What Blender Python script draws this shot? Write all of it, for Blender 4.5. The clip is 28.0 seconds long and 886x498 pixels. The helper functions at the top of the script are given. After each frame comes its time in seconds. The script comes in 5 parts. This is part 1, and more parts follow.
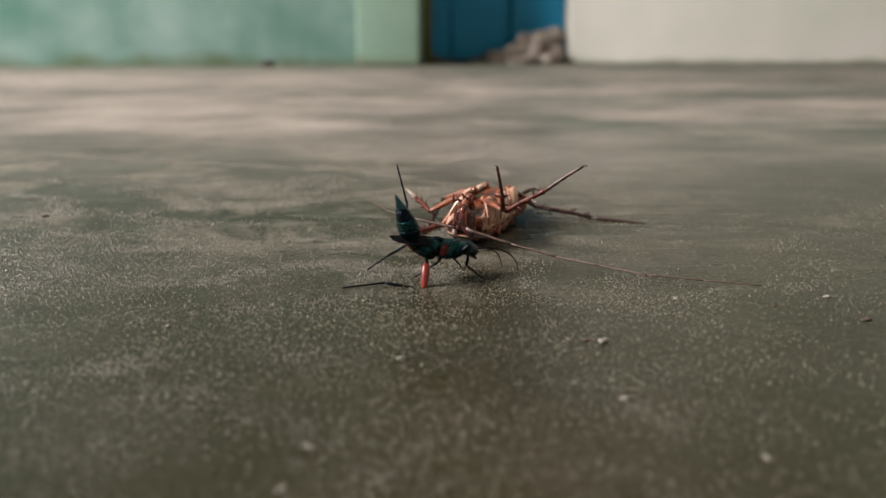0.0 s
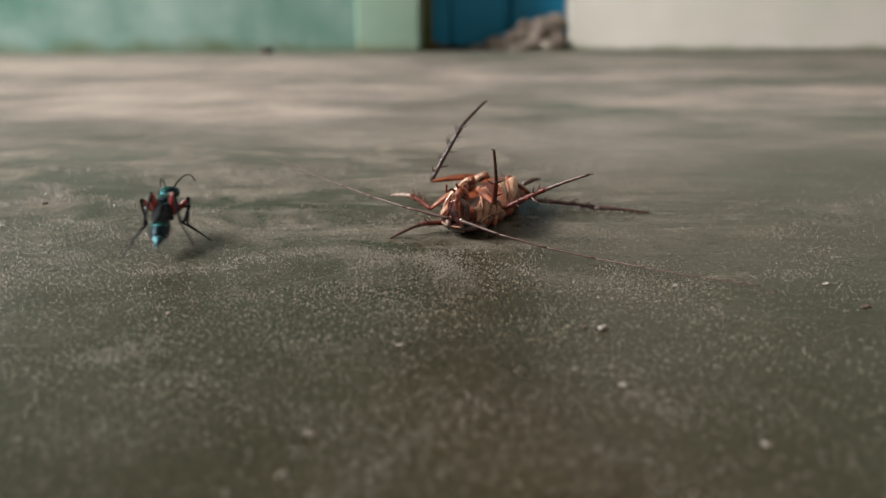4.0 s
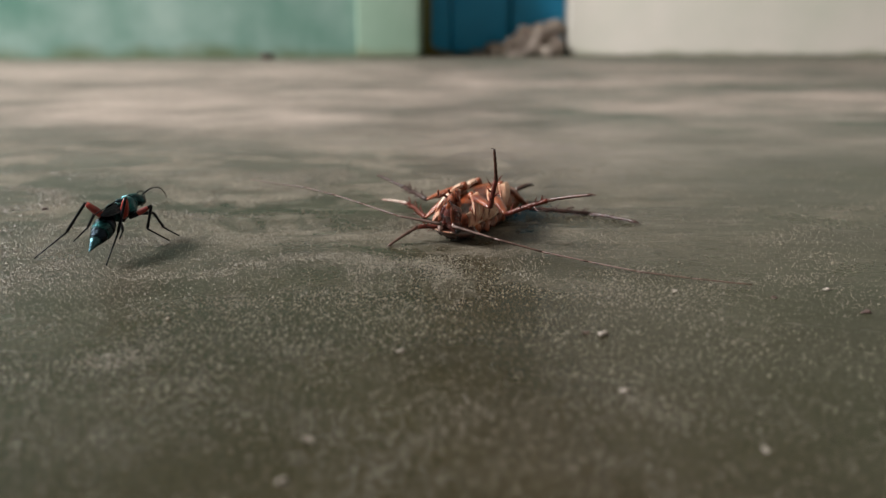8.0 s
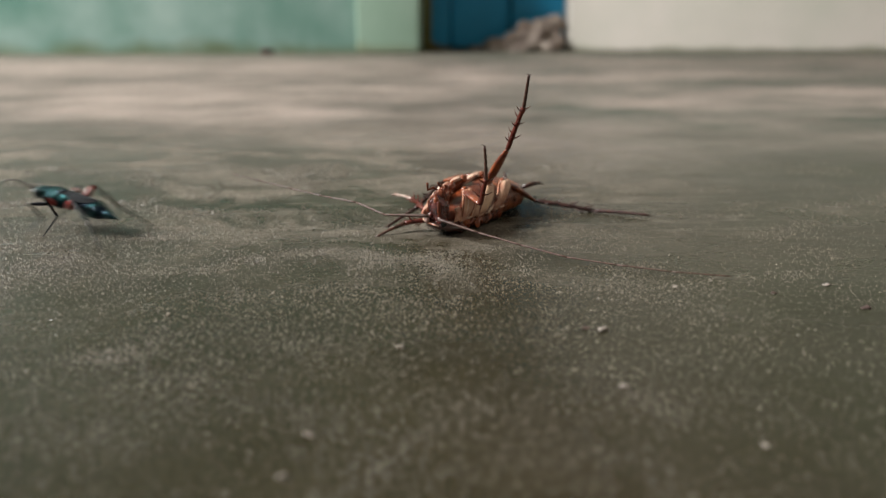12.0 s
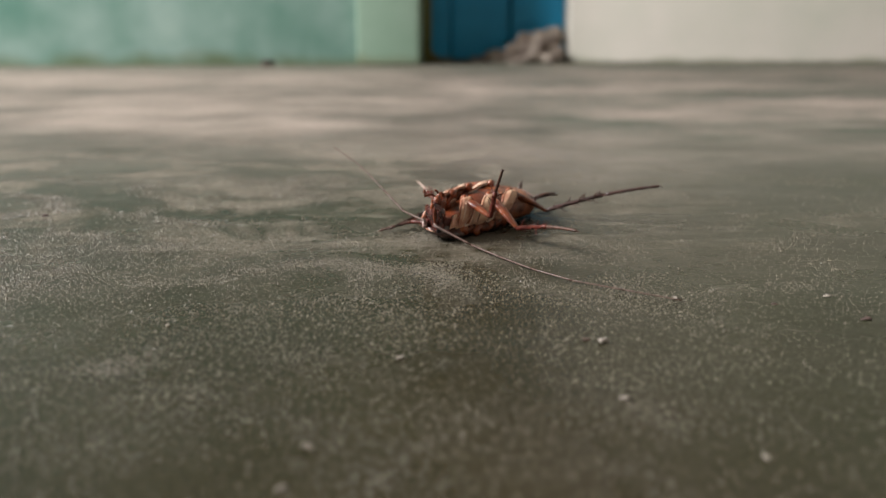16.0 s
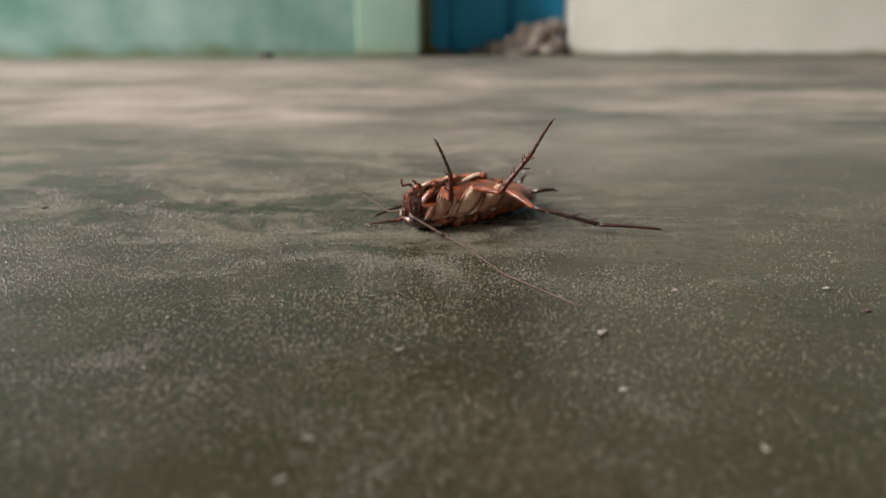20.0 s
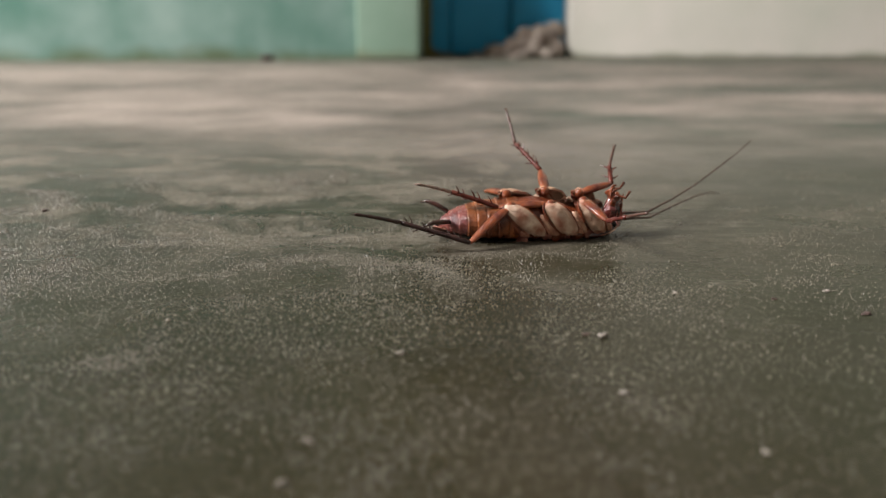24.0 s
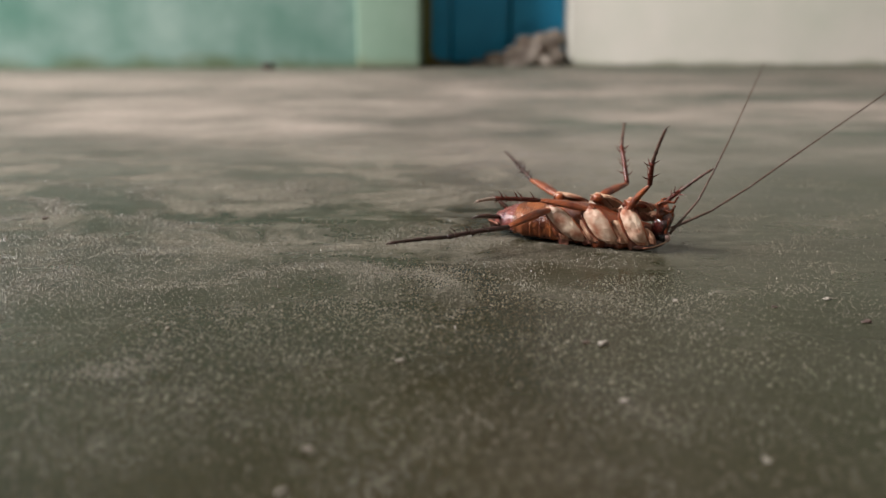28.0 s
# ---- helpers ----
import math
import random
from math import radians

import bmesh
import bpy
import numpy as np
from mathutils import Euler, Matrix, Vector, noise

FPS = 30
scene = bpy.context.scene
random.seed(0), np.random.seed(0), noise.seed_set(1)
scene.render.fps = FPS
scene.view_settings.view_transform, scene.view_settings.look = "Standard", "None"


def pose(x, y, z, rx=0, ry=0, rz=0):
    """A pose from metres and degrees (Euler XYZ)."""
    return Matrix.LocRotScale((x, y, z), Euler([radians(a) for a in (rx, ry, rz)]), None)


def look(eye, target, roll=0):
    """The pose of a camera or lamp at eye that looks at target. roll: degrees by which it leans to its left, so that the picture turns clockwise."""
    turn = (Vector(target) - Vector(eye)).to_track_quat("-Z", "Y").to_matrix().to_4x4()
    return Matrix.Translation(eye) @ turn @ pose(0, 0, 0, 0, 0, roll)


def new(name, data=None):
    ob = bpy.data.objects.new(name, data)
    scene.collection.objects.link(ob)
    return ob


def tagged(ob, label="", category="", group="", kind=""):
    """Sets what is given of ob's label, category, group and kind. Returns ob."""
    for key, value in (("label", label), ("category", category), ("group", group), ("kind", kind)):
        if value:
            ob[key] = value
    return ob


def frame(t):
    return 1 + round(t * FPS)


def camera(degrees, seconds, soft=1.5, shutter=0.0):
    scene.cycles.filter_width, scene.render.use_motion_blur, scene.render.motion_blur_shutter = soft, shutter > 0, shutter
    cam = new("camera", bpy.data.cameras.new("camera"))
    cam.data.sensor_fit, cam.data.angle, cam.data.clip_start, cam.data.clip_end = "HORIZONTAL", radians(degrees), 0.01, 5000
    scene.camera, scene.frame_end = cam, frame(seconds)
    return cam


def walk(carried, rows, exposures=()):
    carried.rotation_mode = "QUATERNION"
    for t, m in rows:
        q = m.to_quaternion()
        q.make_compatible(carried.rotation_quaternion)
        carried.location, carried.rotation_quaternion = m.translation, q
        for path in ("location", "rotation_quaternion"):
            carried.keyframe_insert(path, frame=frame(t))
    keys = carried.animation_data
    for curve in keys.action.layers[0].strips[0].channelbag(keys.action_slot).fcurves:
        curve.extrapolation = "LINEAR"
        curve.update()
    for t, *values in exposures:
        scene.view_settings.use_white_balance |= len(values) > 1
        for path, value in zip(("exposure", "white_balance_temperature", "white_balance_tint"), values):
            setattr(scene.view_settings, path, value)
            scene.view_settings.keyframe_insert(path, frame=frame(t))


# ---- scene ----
cam = camera(60, 28.0, soft=1.3, shutter=0.5)
cam.data.dof.use_dof = True
cam.data.dof.focus_distance = 0.133
cam.data.dof.aperture_fstop = 16.5
EYE_HEIGHT = 0.038
walk(cam, [(t, pose(0, 0, EYE_HEIGHT, 90 - down, 0, 0)) for t, down in (
        (0, 15.134),
        (0.5, 15.383),
        (1, 16.088),
        (1.5, 16.587),
        (2, 16.088),
        (2.5, 16.005),
        (3, 15.963),
        (3.5, 16.13),
        (5.5, 15.88),
        (6, 16.005),
        (6.5, 16.005),
        (7, 15.797),
        (7.5, 15.756),
        (8, 15.673),
        (8.5, 15.652),
        (9, 15.797),
        (9.5, 15.922),
        (10, 15.756),
        (10.5, 15.507),
        (11, 15.652),
        (11.5, 15.839),
        (12, 16.005),
        (12.5, 15.714),
        (14.5, 15.88),
        (15, 15.548),
        (15.5, 15.258),
        (16, 15.176),
        (16.5, 15.507),
        (17, 15.673),
        (17.5, 15.424),
        (18, 15.507),
        (18.5, 15.424),
        (19, 15.756),
        (19.5, 16.005),
        (20, 15.756),
        (20.5, 15.507),
        (21, 15.528),
        (21.5, 15.673),
        (23.5, 15.631),
        (24, 15.548),
        (24.5, 15.507),
        (25, 15.258),
        (25.5, 15.051),
        (26, 15.196),
        (26.5, 15.383),
        (27, 15.196),
        (27.5, 15.134),
        (28, 14.969),)],
     exposures=[(0.0, 0.0), (28.0, 0.0)])

# ---- light ----
world = bpy.data.worlds.new("daylight")
scene.world = world
world.use_nodes = True
nt = world.node_tree
sky = nt.nodes.new("ShaderNodeTexSky")
sky.sky_type, sky.sun_disc = "NISHITA", False
sky.sun_elevation, sky.sun_rotation = radians(42), radians(-95)
nt.links.new(sky.outputs[0], nt.nodes["Background"].inputs[0])
nt.nodes["Background"].inputs[1].default_value = 0.01


def area(name, where, target, w, h, power, colour):
    lamp = bpy.data.lights.new(name, "AREA")
    lamp.shape, lamp.size, lamp.size_y = "RECTANGLE", w, h
    lamp.energy, lamp.color = power, colour
    ob = new(name, lamp)
    ob.matrix_world = look(where, target)
    return ob


area("opening_light_side", (-1.78, 0.14, 1.36), (0.0, 0.25, 0.25), 0.80, 0.80, 124, (0.980, 0.985, 0.980))
# unseen fill added behind the camera, set in the south opening
area("fill_light_front", (0.2, -2.28, 1.3), (0.1, 0.0, 0.4), 1.7, 1.7, 3, (0.97, 0.985, 1.0))


# ---- materials ----
def mat(name, base, rough=0.5, metal=0.0, other=None, scale=60.0, mixed=0.5, bump=0.0, bump_scale=200.0,
        spec=0.5, coat=0.0, rough_to=None, island=0.0):
    m = bpy.data.materials.new(name)
    m.use_nodes = True
    t = m.node_tree
    b = t.nodes["Principled BSDF"]
    b.inputs["Base Color"].default_value = (*base, 1)
    b.inputs["Roughness"].default_value = rough
    b.inputs["Metallic"].default_value = metal
    b.inputs["Specular IOR Level"].default_value = spec
    b.inputs["Coat Weight"].default_value = coat
    b.inputs["Coat Roughness"].default_value = 0.12
    co = t.nodes.new("ShaderNodeTexCoord")
    if other is not None:
        n = t.nodes.new("ShaderNodeTexNoise")
        n.inputs["Scale"].default_value, n.inputs["Detail"].default_value = scale, 6.0
        t.links.new(co.outputs["Object"], n.inputs["Vector"])
        r = t.nodes.new("ShaderNodeValToRGB")
        r.color_ramp.elements[0].position = 0.5 - mixed / 2
        r.color_ramp.elements[1].position = 0.5 + mixed / 2
        r.color_ramp.elements[0].color = (*base, 1)
        r.color_ramp.elements[1].color = (*other, 1)
        t.links.new(n.outputs[0], r.inputs[0])
        t.links.new(r.outputs[0], b.inputs["Base Color"])
        if rough_to is not None:
            mr = t.nodes.new("ShaderNodeMapRange")
            mr.inputs["To Min"].default_value, mr.inputs["To Max"].default_value = rough, rough_to
            t.links.new(n.outputs[0], mr.inputs["Value"])
            t.links.new(mr.outputs[0], b.inputs["Roughness"])
    if bump:
        n2 = t.nodes.new("ShaderNodeTexNoise")
        n2.inputs["Scale"].default_value, n2.inputs["Detail"].default_value = bump_scale, 5.0
        t.links.new(co.outputs["Object"], n2.inputs["Vector"])
        bp = t.nodes.new("ShaderNodeBump")
        bp.inputs["Strength"].default_value, bp.inputs["Distance"].default_value = bump, 0.35 / bump_scale
        n2.inputs["Roughness"].default_value = 0.68
        t.links.new(n2.outputs[0], bp.inputs["Height"])
        t.links.new(bp.outputs[0], b.inputs["Normal"])
    return m


def floor_material():
    m = bpy.data.materials.new("polished_cement")
    m.use_nodes = True
    t = m.node_tree
    b = t.nodes["Principled BSDF"]
    co = t.nodes.new("ShaderNodeTexCoord")

    def noise_node(scale, detail=6.0, rough=0.55, stretch=(1, 1, 1), shift=(0, 0, 0)):
        mp = t.nodes.new("ShaderNodeMapping")
        mp.inputs["Scale"].default_value = stretch
        mp.inputs["Location"].default_value = shift
        t.links.new(co.outputs["Object"], mp.inputs["Vector"])
        n = t.nodes.new("ShaderNodeTexNoise")
        n.inputs["Scale"].default_value, n.inputs["Detail"].default_value, n.inputs["Roughness"].default_value = scale, detail, rough
        t.links.new(mp.outputs[0], n.inputs["Vector"])
        return n.outputs[0]

    def ramp(value, lo, hi, c0, c1):
        r = t.nodes.new("ShaderNodeValToRGB")
        r.color_ramp.elements[0].position, r.color_ramp.elements[1].position = lo, hi
        r.color_ramp.elements[0].color, r.color_ramp.elements[1].color = (*c0, 1), (*c1, 1)
        t.links.new(value, r.inputs[0])
        return r.outputs[0]

    def mix(kind, fac, a, c):
        x = t.nodes.new("ShaderNodeMix")
        x.data_type, x.blend_type = "RGBA", kind
        if isinstance(fac, float):
            x.inputs[0].default_value = fac
        else:
            t.links.new(fac, x.inputs[0])
        t.links.new(a, x.inputs[6])
        t.links.new(c, x.inputs[7])
        return x.outputs[2]

    def ranged(value, a, z, lo, hi):
        r = t.nodes.new("ShaderNodeMapRange")
        r.inputs["From Min"].default_value, r.inputs["From Max"].default_value = a, z
        r.inputs["To Min"].default_value, r.inputs["To Max"].default_value = lo, hi
        t.links.new(value, r.inputs["Value"])
        return r.outputs[0]

    def times(p, q):
        x = t.nodes.new("ShaderNodeMath")
        x.operation = "MULTIPLY"
        t.links.new(p, x.inputs[0])
        t.links.new(q, x.inputs[1])
        return x.outputs[0]

    def shifted(p, q, k):
        x = t.nodes.new("ShaderNodeMath")
        x.operation = "MULTIPLY_ADD"
        x.inputs[1].default_value = k
        t.links.new(q, x.inputs[0])
        t.links.new(p, x.inputs[2])
        return x.outputs[0]

    sep = t.nodes.new("ShaderNodeSeparateXYZ")
    t.links.new(co.outputs["Object"], sep.inputs[0])
    across, along = sep.outputs[0], sep.outputs[1]
    # bare cement: brownish to the left, grey-green to the right
    side = ranged(shifted(across, noise_node(16.0, 6, 0.6, shift=(2, 8, 0)), 0.07), 0.042, 0.115, 0.0, 1.0)
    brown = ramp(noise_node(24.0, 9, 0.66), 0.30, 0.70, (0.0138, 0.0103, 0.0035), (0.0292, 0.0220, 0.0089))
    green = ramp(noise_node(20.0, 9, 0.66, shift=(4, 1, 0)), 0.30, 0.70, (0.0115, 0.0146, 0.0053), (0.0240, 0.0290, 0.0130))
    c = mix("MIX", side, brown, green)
    # the dulled stretch farther off: its grazing sheen is put into the colour, with trodden pale dust in large patches
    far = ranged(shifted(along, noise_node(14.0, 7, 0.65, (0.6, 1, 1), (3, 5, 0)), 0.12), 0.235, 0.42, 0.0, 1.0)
    far_sheen = ramp(noise_node(30.0, 9, 0.72, (0.6, 1.0, 1), (7, 4, 0)), 0.32, 0.68, (0.032, 0.031, 0.024), (0.092, 0.085, 0.072))
    far_green = ramp(noise_node(34.0, 9, 0.70, (0.6, 1.0, 1), (1, 6, 0)), 0.32, 0.68, (0.027, 0.038, 0.027), (0.072, 0.088, 0.068))
    far_sheen = mix("MIX", times(side, ranged(along, 0.35, 1.1, 1.0, 0.45)), far_sheen, far_green)
    c = mix("MIX", far, c, far_sheen)
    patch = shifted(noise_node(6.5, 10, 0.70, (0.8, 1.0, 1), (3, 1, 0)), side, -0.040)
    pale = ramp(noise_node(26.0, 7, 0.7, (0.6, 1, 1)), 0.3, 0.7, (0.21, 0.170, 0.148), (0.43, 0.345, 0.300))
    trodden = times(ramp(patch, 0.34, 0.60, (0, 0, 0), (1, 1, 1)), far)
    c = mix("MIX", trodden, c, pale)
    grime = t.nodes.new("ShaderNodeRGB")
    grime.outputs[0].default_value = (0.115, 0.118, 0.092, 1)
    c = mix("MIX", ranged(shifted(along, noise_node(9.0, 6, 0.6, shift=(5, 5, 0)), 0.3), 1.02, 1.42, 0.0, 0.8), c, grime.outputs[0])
    # wispy scuffs and smears of dry dust in the middle distance
    band = times(ranged(along, 0.108, 0.150, 0.0, 1.0), ranged(along, 0.24, 0.36, 1.0, 0.25))
    worn_side = ranged(side, 0.0, 1.0, 1.0, 0.30)
    bend = t.nodes.new("ShaderNodeTexNoise")
    bend.inputs["Scale"].default_value, bend.inputs["Detail"].default_value = 40.0, 8.0
    bend.inputs["Roughness"].default_value, bend.inputs["Distortion"].default_value = 0.72, 0.6
    mp = t.nodes.new("ShaderNodeMapping")
    mp.inputs["Scale"].default_value, mp.inputs["Location"].default_value = (0.8, 1.0, 1.0), (2.2, 0.4, 0)
    t.links.new(co.outputs["Object"], mp.inputs["Vector"])
    t.links.new(mp.outputs[0], bend.inputs["Vector"])
    scuff = times(times(ramp(bend.outputs[0], 0.47, 0.57, (0, 0, 0), (1, 1, 1)), band), worn_side)
    fine = ramp(noise_node(1100.0, 4, 0.75, (0.8, 1, 1), (2, 2, 0)), 0.40, 0.60, (0.12, 0.12, 0.12), (1, 1, 1))
    dry = ramp(noise_node(120.0, 6, 0.7, shift=(2, 2, 0)), 0.35, 0.65, (0.170, 0.145, 0.115), (0.34, 0.285, 0.235))
    c = mix("MIX", times(times(scuff, fine), ranged(scuff, 0.0, 1.0, 0.6, 0.75)), c, dry)
    # thin cross lines left by the trowel, with dust in them
    line = ramp(noise_node(75.0, 3, 0.5, (0.16, 1.5, 1), (6, 3, 0)), 0.485, 0.50, (0, 0, 0), (1, 1, 1))
    line_end = ramp(noise_node(75.0, 3, 0.5, (0.16, 1.5, 1), (6, 3, 0)), 0.50, 0.515, (1, 1, 1), (0, 0, 0))
    c = mix("MIX", times(times(times(line, line_end), band), ranged(side, 0.0, 1.0, 0.40, 0.18)), c, dry)
    # grain of the cement and settled fine dust, its sparkle put into the colour
    grain = ramp(noise_node(1500.0, 3, 0.7), 0.30, 0.72, (0.62, 0.62, 0.62), (1.38, 1.37, 1.35))
    c = mix("MULTIPLY", 1.0, c, grain)
    dust = ramp(noise_node(3000.0, 2, 0.55, shift=(1, 2, 0)), 0.50, 0.60, (0, 0, 0), (1, 1, 1))
    dusty = ramp(noise_node(34.0, 6, 0.68, shift=(5, 2, 0)), 0.33, 0.60, (0.15, 0.15, 0.15), (1, 1, 1))
    tint = t.nodes.new("ShaderNodeRGB")
    tint.outputs[0].default_value = (0.240, 0.212, 0.168, 1)
    c = mix("MIX", times(times(dust, dusty), ranged(side, 0.0, 1.0, 0.26, 0.16)), c, tint.outputs[0])
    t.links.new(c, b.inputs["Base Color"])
    dull = times(far, ranged(trodden, 0.0, 1.0, 0.75, 1.0))
    rough = shifted(ranged(noise_node(22.0, 6), 0.0, 1.0, 0.20, 0.34), dull, 0.34)
    t.links.new(shifted(rough, scuff, 0.25), b.inputs["Roughness"])
    t.links.new(ranged(dull, 0.0, 1.0, 0.115, 0.04), b.inputs["Specular IOR Level"])
    bp1 = t.nodes.new("ShaderNodeBump")
    bp1.inputs["Strength"].default_value, bp1.inputs["Distance"].default_value = 0.30, 0.0003
    t.links.new(noise_node(1100.0, 4, 0.65), bp1.inputs["Height"])
    bp2 = t.nodes.new("ShaderNodeBump")
    bp2.inputs["Strength"].default_value, bp2.inputs["Distance"].default_value = 0.25, 0.003
    t.links.new(noise_node(28.0, 5), bp2.inputs["Height"])
    t.links.new(bp1.outputs[0], bp2.inputs["Normal"])
    t.links.new(bp2.outputs[0], b.inputs["Normal"])
    return m


def wall_material(name, base, other, dirt, dirt_height=0.03):
    """Limewash: cloudy paint with flaking, and grime rising a few centimetres from the floor."""
    m = mat(name, base, 0.85, 0, other, 9.0, 0.5, 0.2, 60.0, spec=0.2)
    t = m.node_tree
    b = t.nodes["Principled BSDF"]
    paint = b.inputs["Base Color"].links[0].from_socket
    co = t.nodes.new("ShaderNodeTexCoord")
    sep = t.nodes.new("ShaderNodeSeparateXYZ")
    t.links.new(co.outputs["Object"], sep.inputs[0])
    n = t.nodes.new("ShaderNodeTexNoise")
    n.inputs["Scale"].default_value, n.inputs["Detail"].default_value = 11.0, 8.0
    t.links.new(co.outputs["Object"], n.inputs["Vector"])
    a = t.nodes.new("ShaderNodeMath")
    a.operation = "MULTIPLY_ADD"
    a.inputs[1].default_value, a.inputs[2].default_value = -dirt_height * 3.0, dirt_height * 1.5
    t.links.new(n.outputs[0], a.inputs[0])
    d = t.nodes.new("ShaderNodeMath")
    d.operation = "ADD"
    t.links.new(sep.outputs[2], d.inputs[0])
    t.links.new(a.outputs[0], d.inputs[1])
    mr = t.nodes.new("ShaderNodeMapRange")
    mr.inputs["From Min"].default_value, mr.inputs["From Max"].default_value = 0.0, dirt_height
    mr.inputs["To Min"].default_value, mr.inputs["To Max"].default_value = 0.85, 0.0
    t.links.new(d.outputs[0], mr.inputs["Value"])
    x = t.nodes.new("ShaderNodeMix")
    x.data_type = "RGBA"
    t.links.new(mr.outputs[0], x.inputs[0])
    t.links.new(paint, x.inputs[6])
    x.inputs[7].default_value = (*dirt, 1)
    t.links.new(x.outputs[2], b.inputs["Base Color"])
    return m


CEMENT = floor_material()
TEAL = wall_material("teal_limewash", (0.080, 0.178, 0.138), (0.27, 0.355, 0.318), (0.10, 0.12, 0.06), 0.022)
PALE_GREEN = wall_material("pale_green_limewash", (0.18, 0.27, 0.198), (0.235, 0.315, 0.248), (0.16, 0.17, 0.10), 0.018)
CREAM = wall_material("cream_limewash", (0.58, 0.56, 0.485), (0.70, 0.635, 0.575), (0.30, 0.31, 0.22), 0.012)
PLAIN = mat("off_white_limewash", (0.55, 0.52, 0.46), 0.9, 0, (0.62, 0.58, 0.52), 6.0, 0.6, 0.3, 50.0, spec=0.2)
BLUE = mat("blue_gloss_paint", (0.010, 0.22, 0.41), 0.42, 0, (0.015, 0.28, 0.50), 18.0, 0.6, 0.25, 90.0, spec=0.4)
MOSS = mat("mouldy_olive_timber", (0.085, 0.085, 0.022), 0.85, 0, (0.21, 0.185, 0.065), 40.0, 0.5, 0.8, 200.0, spec=0.2)
ROT = mat("mouldy_timber", (0.07, 0.06, 0.025), 0.9, 0, (0.16, 0.12, 0.06), 60.0, 0.5, 0.8, 200.0, spec=0.2)
RUBBLE = mat("broken_mortar", (0.13, 0.09, 0.075), 0.95, 0, (0.38, 0.32, 0.27), 45.0, 0.45, 1.0, 120.0, spec=0.2)
GRIT_GLINT = mat("pale_grit", (0.055, 0.047, 0.035), 0.34, 0, (0.245, 0.208, 0.162), 900.0, 0.5)
CRUMB = mat("pale_mortar_crumb", (0.12, 0.095, 0.08), 0.9, 0, (0.42, 0.36, 0.31), 900.0, 0.5, 0.6, 2500.0)
DARK_CRUMB = mat("dark_soil_crumb", (0.05, 0.035, 0.03), 0.9, 0, (0.11, 0.06, 0.05), 900.0, 0.5, 0.6, 2500.0)

AMBER = mat("amber_chitin", (0.34, 0.084, 0.024), 0.26, 0, (0.095, 0.014, 0.006), 420.0, 0.40, 0.9, 800.0, coat=0.3, rough_to=0.36, spec=0.4)
RUSSET = mat("russet_chitin", (0.065, 0.011, 0.004), 0.26, 0, (0.20, 0.044, 0.014), 600.0, 0.34, 0.8, 1500.0, coat=0.3, rough_to=0.36, spec=0.4)
DARK = mat("dark_brown_chitin", (0.022, 0.010, 0.008), 0.28, 0, (0.07, 0.022, 0.014), 400.0, 0.5, 0.2, 2000.0, coat=0.4)
IVORY = mat("ivory_cuticle", (0.70, 0.52, 0.39), 0.32, 0, (0.36, 0.13, 0.070), 380.0, 0.32, 0.9, 700.0, coat=0.25, rough_to=0.5)
TAN = mat("tan_cuticle", (0.68, 0.43, 0.28), 0.30, 0, (0.28, 0.062, 0.032), 300.0, 0.40, 1.0, 700.0, coat=0.25, rough_to=0.5)
GLEAM = mat("glossy_pale_skin", (0.62, 0.48, 0.43), 0.22, 0, (0.26, 0.07, 0.055), 700.0, 0.3, 0.6, 1500.0, coat=0.6)
# wing case and side skin, darkened for the shade under the body
WING = mat("chestnut_wing_case", (0.018, 0.007, 0.005), 0.5, 0, (0.045, 0.015, 0.009), 300.0, 0.6, 0.3, 1500.0, spec=0.25)
UNDER_SHADE = mat("dark_side_skin", (0.010, 0.005, 0.004), 0.6, 0, (0.040, 0.013, 0.009), 420.0, 0.4, 0.8, 900.0, spec=0.15)
PALE_HAIR = mat("pale_tarsus", (0.13, 0.06, 0.042), 0.45, 0, (0.045, 0.017, 0.012), 700.0, 0.5)
# hind legs darker than the rest: their backlit shade put into the colour
SHIN = mat("backlit_red_shin", (0.018, 0.008, 0.007), 0.46, 0, (0.060, 0.018, 0.013), 500.0, 0.5, 0.3, 2500.0, coat=0.05)
FEELER = mat("brown_antenna", (0.125, 0.068, 0.050), 0.5, 0, (0.045, 0.021, 0.016), 900.0, 0.5)
EYE_BLACK = mat("black_eye", (0.006, 0.005, 0.006), 0.15)
BLOOD = mat("dark_red_face", (0.030, 0.006, 0.006), 0.18, 0, (0.16, 0.034, 0.026), 460.0, 0.26, 1.0, 900.0, coat=1.0)
RED_SHIN = mat("red_brown_shin", (0.14, 0.030, 0.018), 0.36, 0, (0.060, 0.011, 0.008), 500.0, 0.5, 0.4, 1800.0, coat=0.1, spec=0.25)
PALE_FOOT = mat("pale_tarsus_tip", (0.50, 0.40, 0.34), 0.45, 0, (0.24, 0.12, 0.09), 700.0, 0.5)
BELLY = mat("red_brown_belly", (0.065, 0.012, 0.004), 0.24, 0, (0.32, 0.092, 0.028), 380.0, 0.34, 1.0, 600.0, coat=0.3, rough_to=0.34, spec=0.4)
FLESH = mat("pinkish_crumpled_skin", (0.44, 0.185, 0.135), 0.32, 0, (0.11, 0.018, 0.012), 420.0, 0.34, 1.0, 700.0, coat=0.2, rough_to=0.5)
WINE = mat("wine_red_membrane", (0.095, 0.014, 0.016), 0.2, 0, (0.29, 0.078, 0.060), 420.0, 0.30, 1.0, 600.0, coat=0.5, rough_to=0.32)

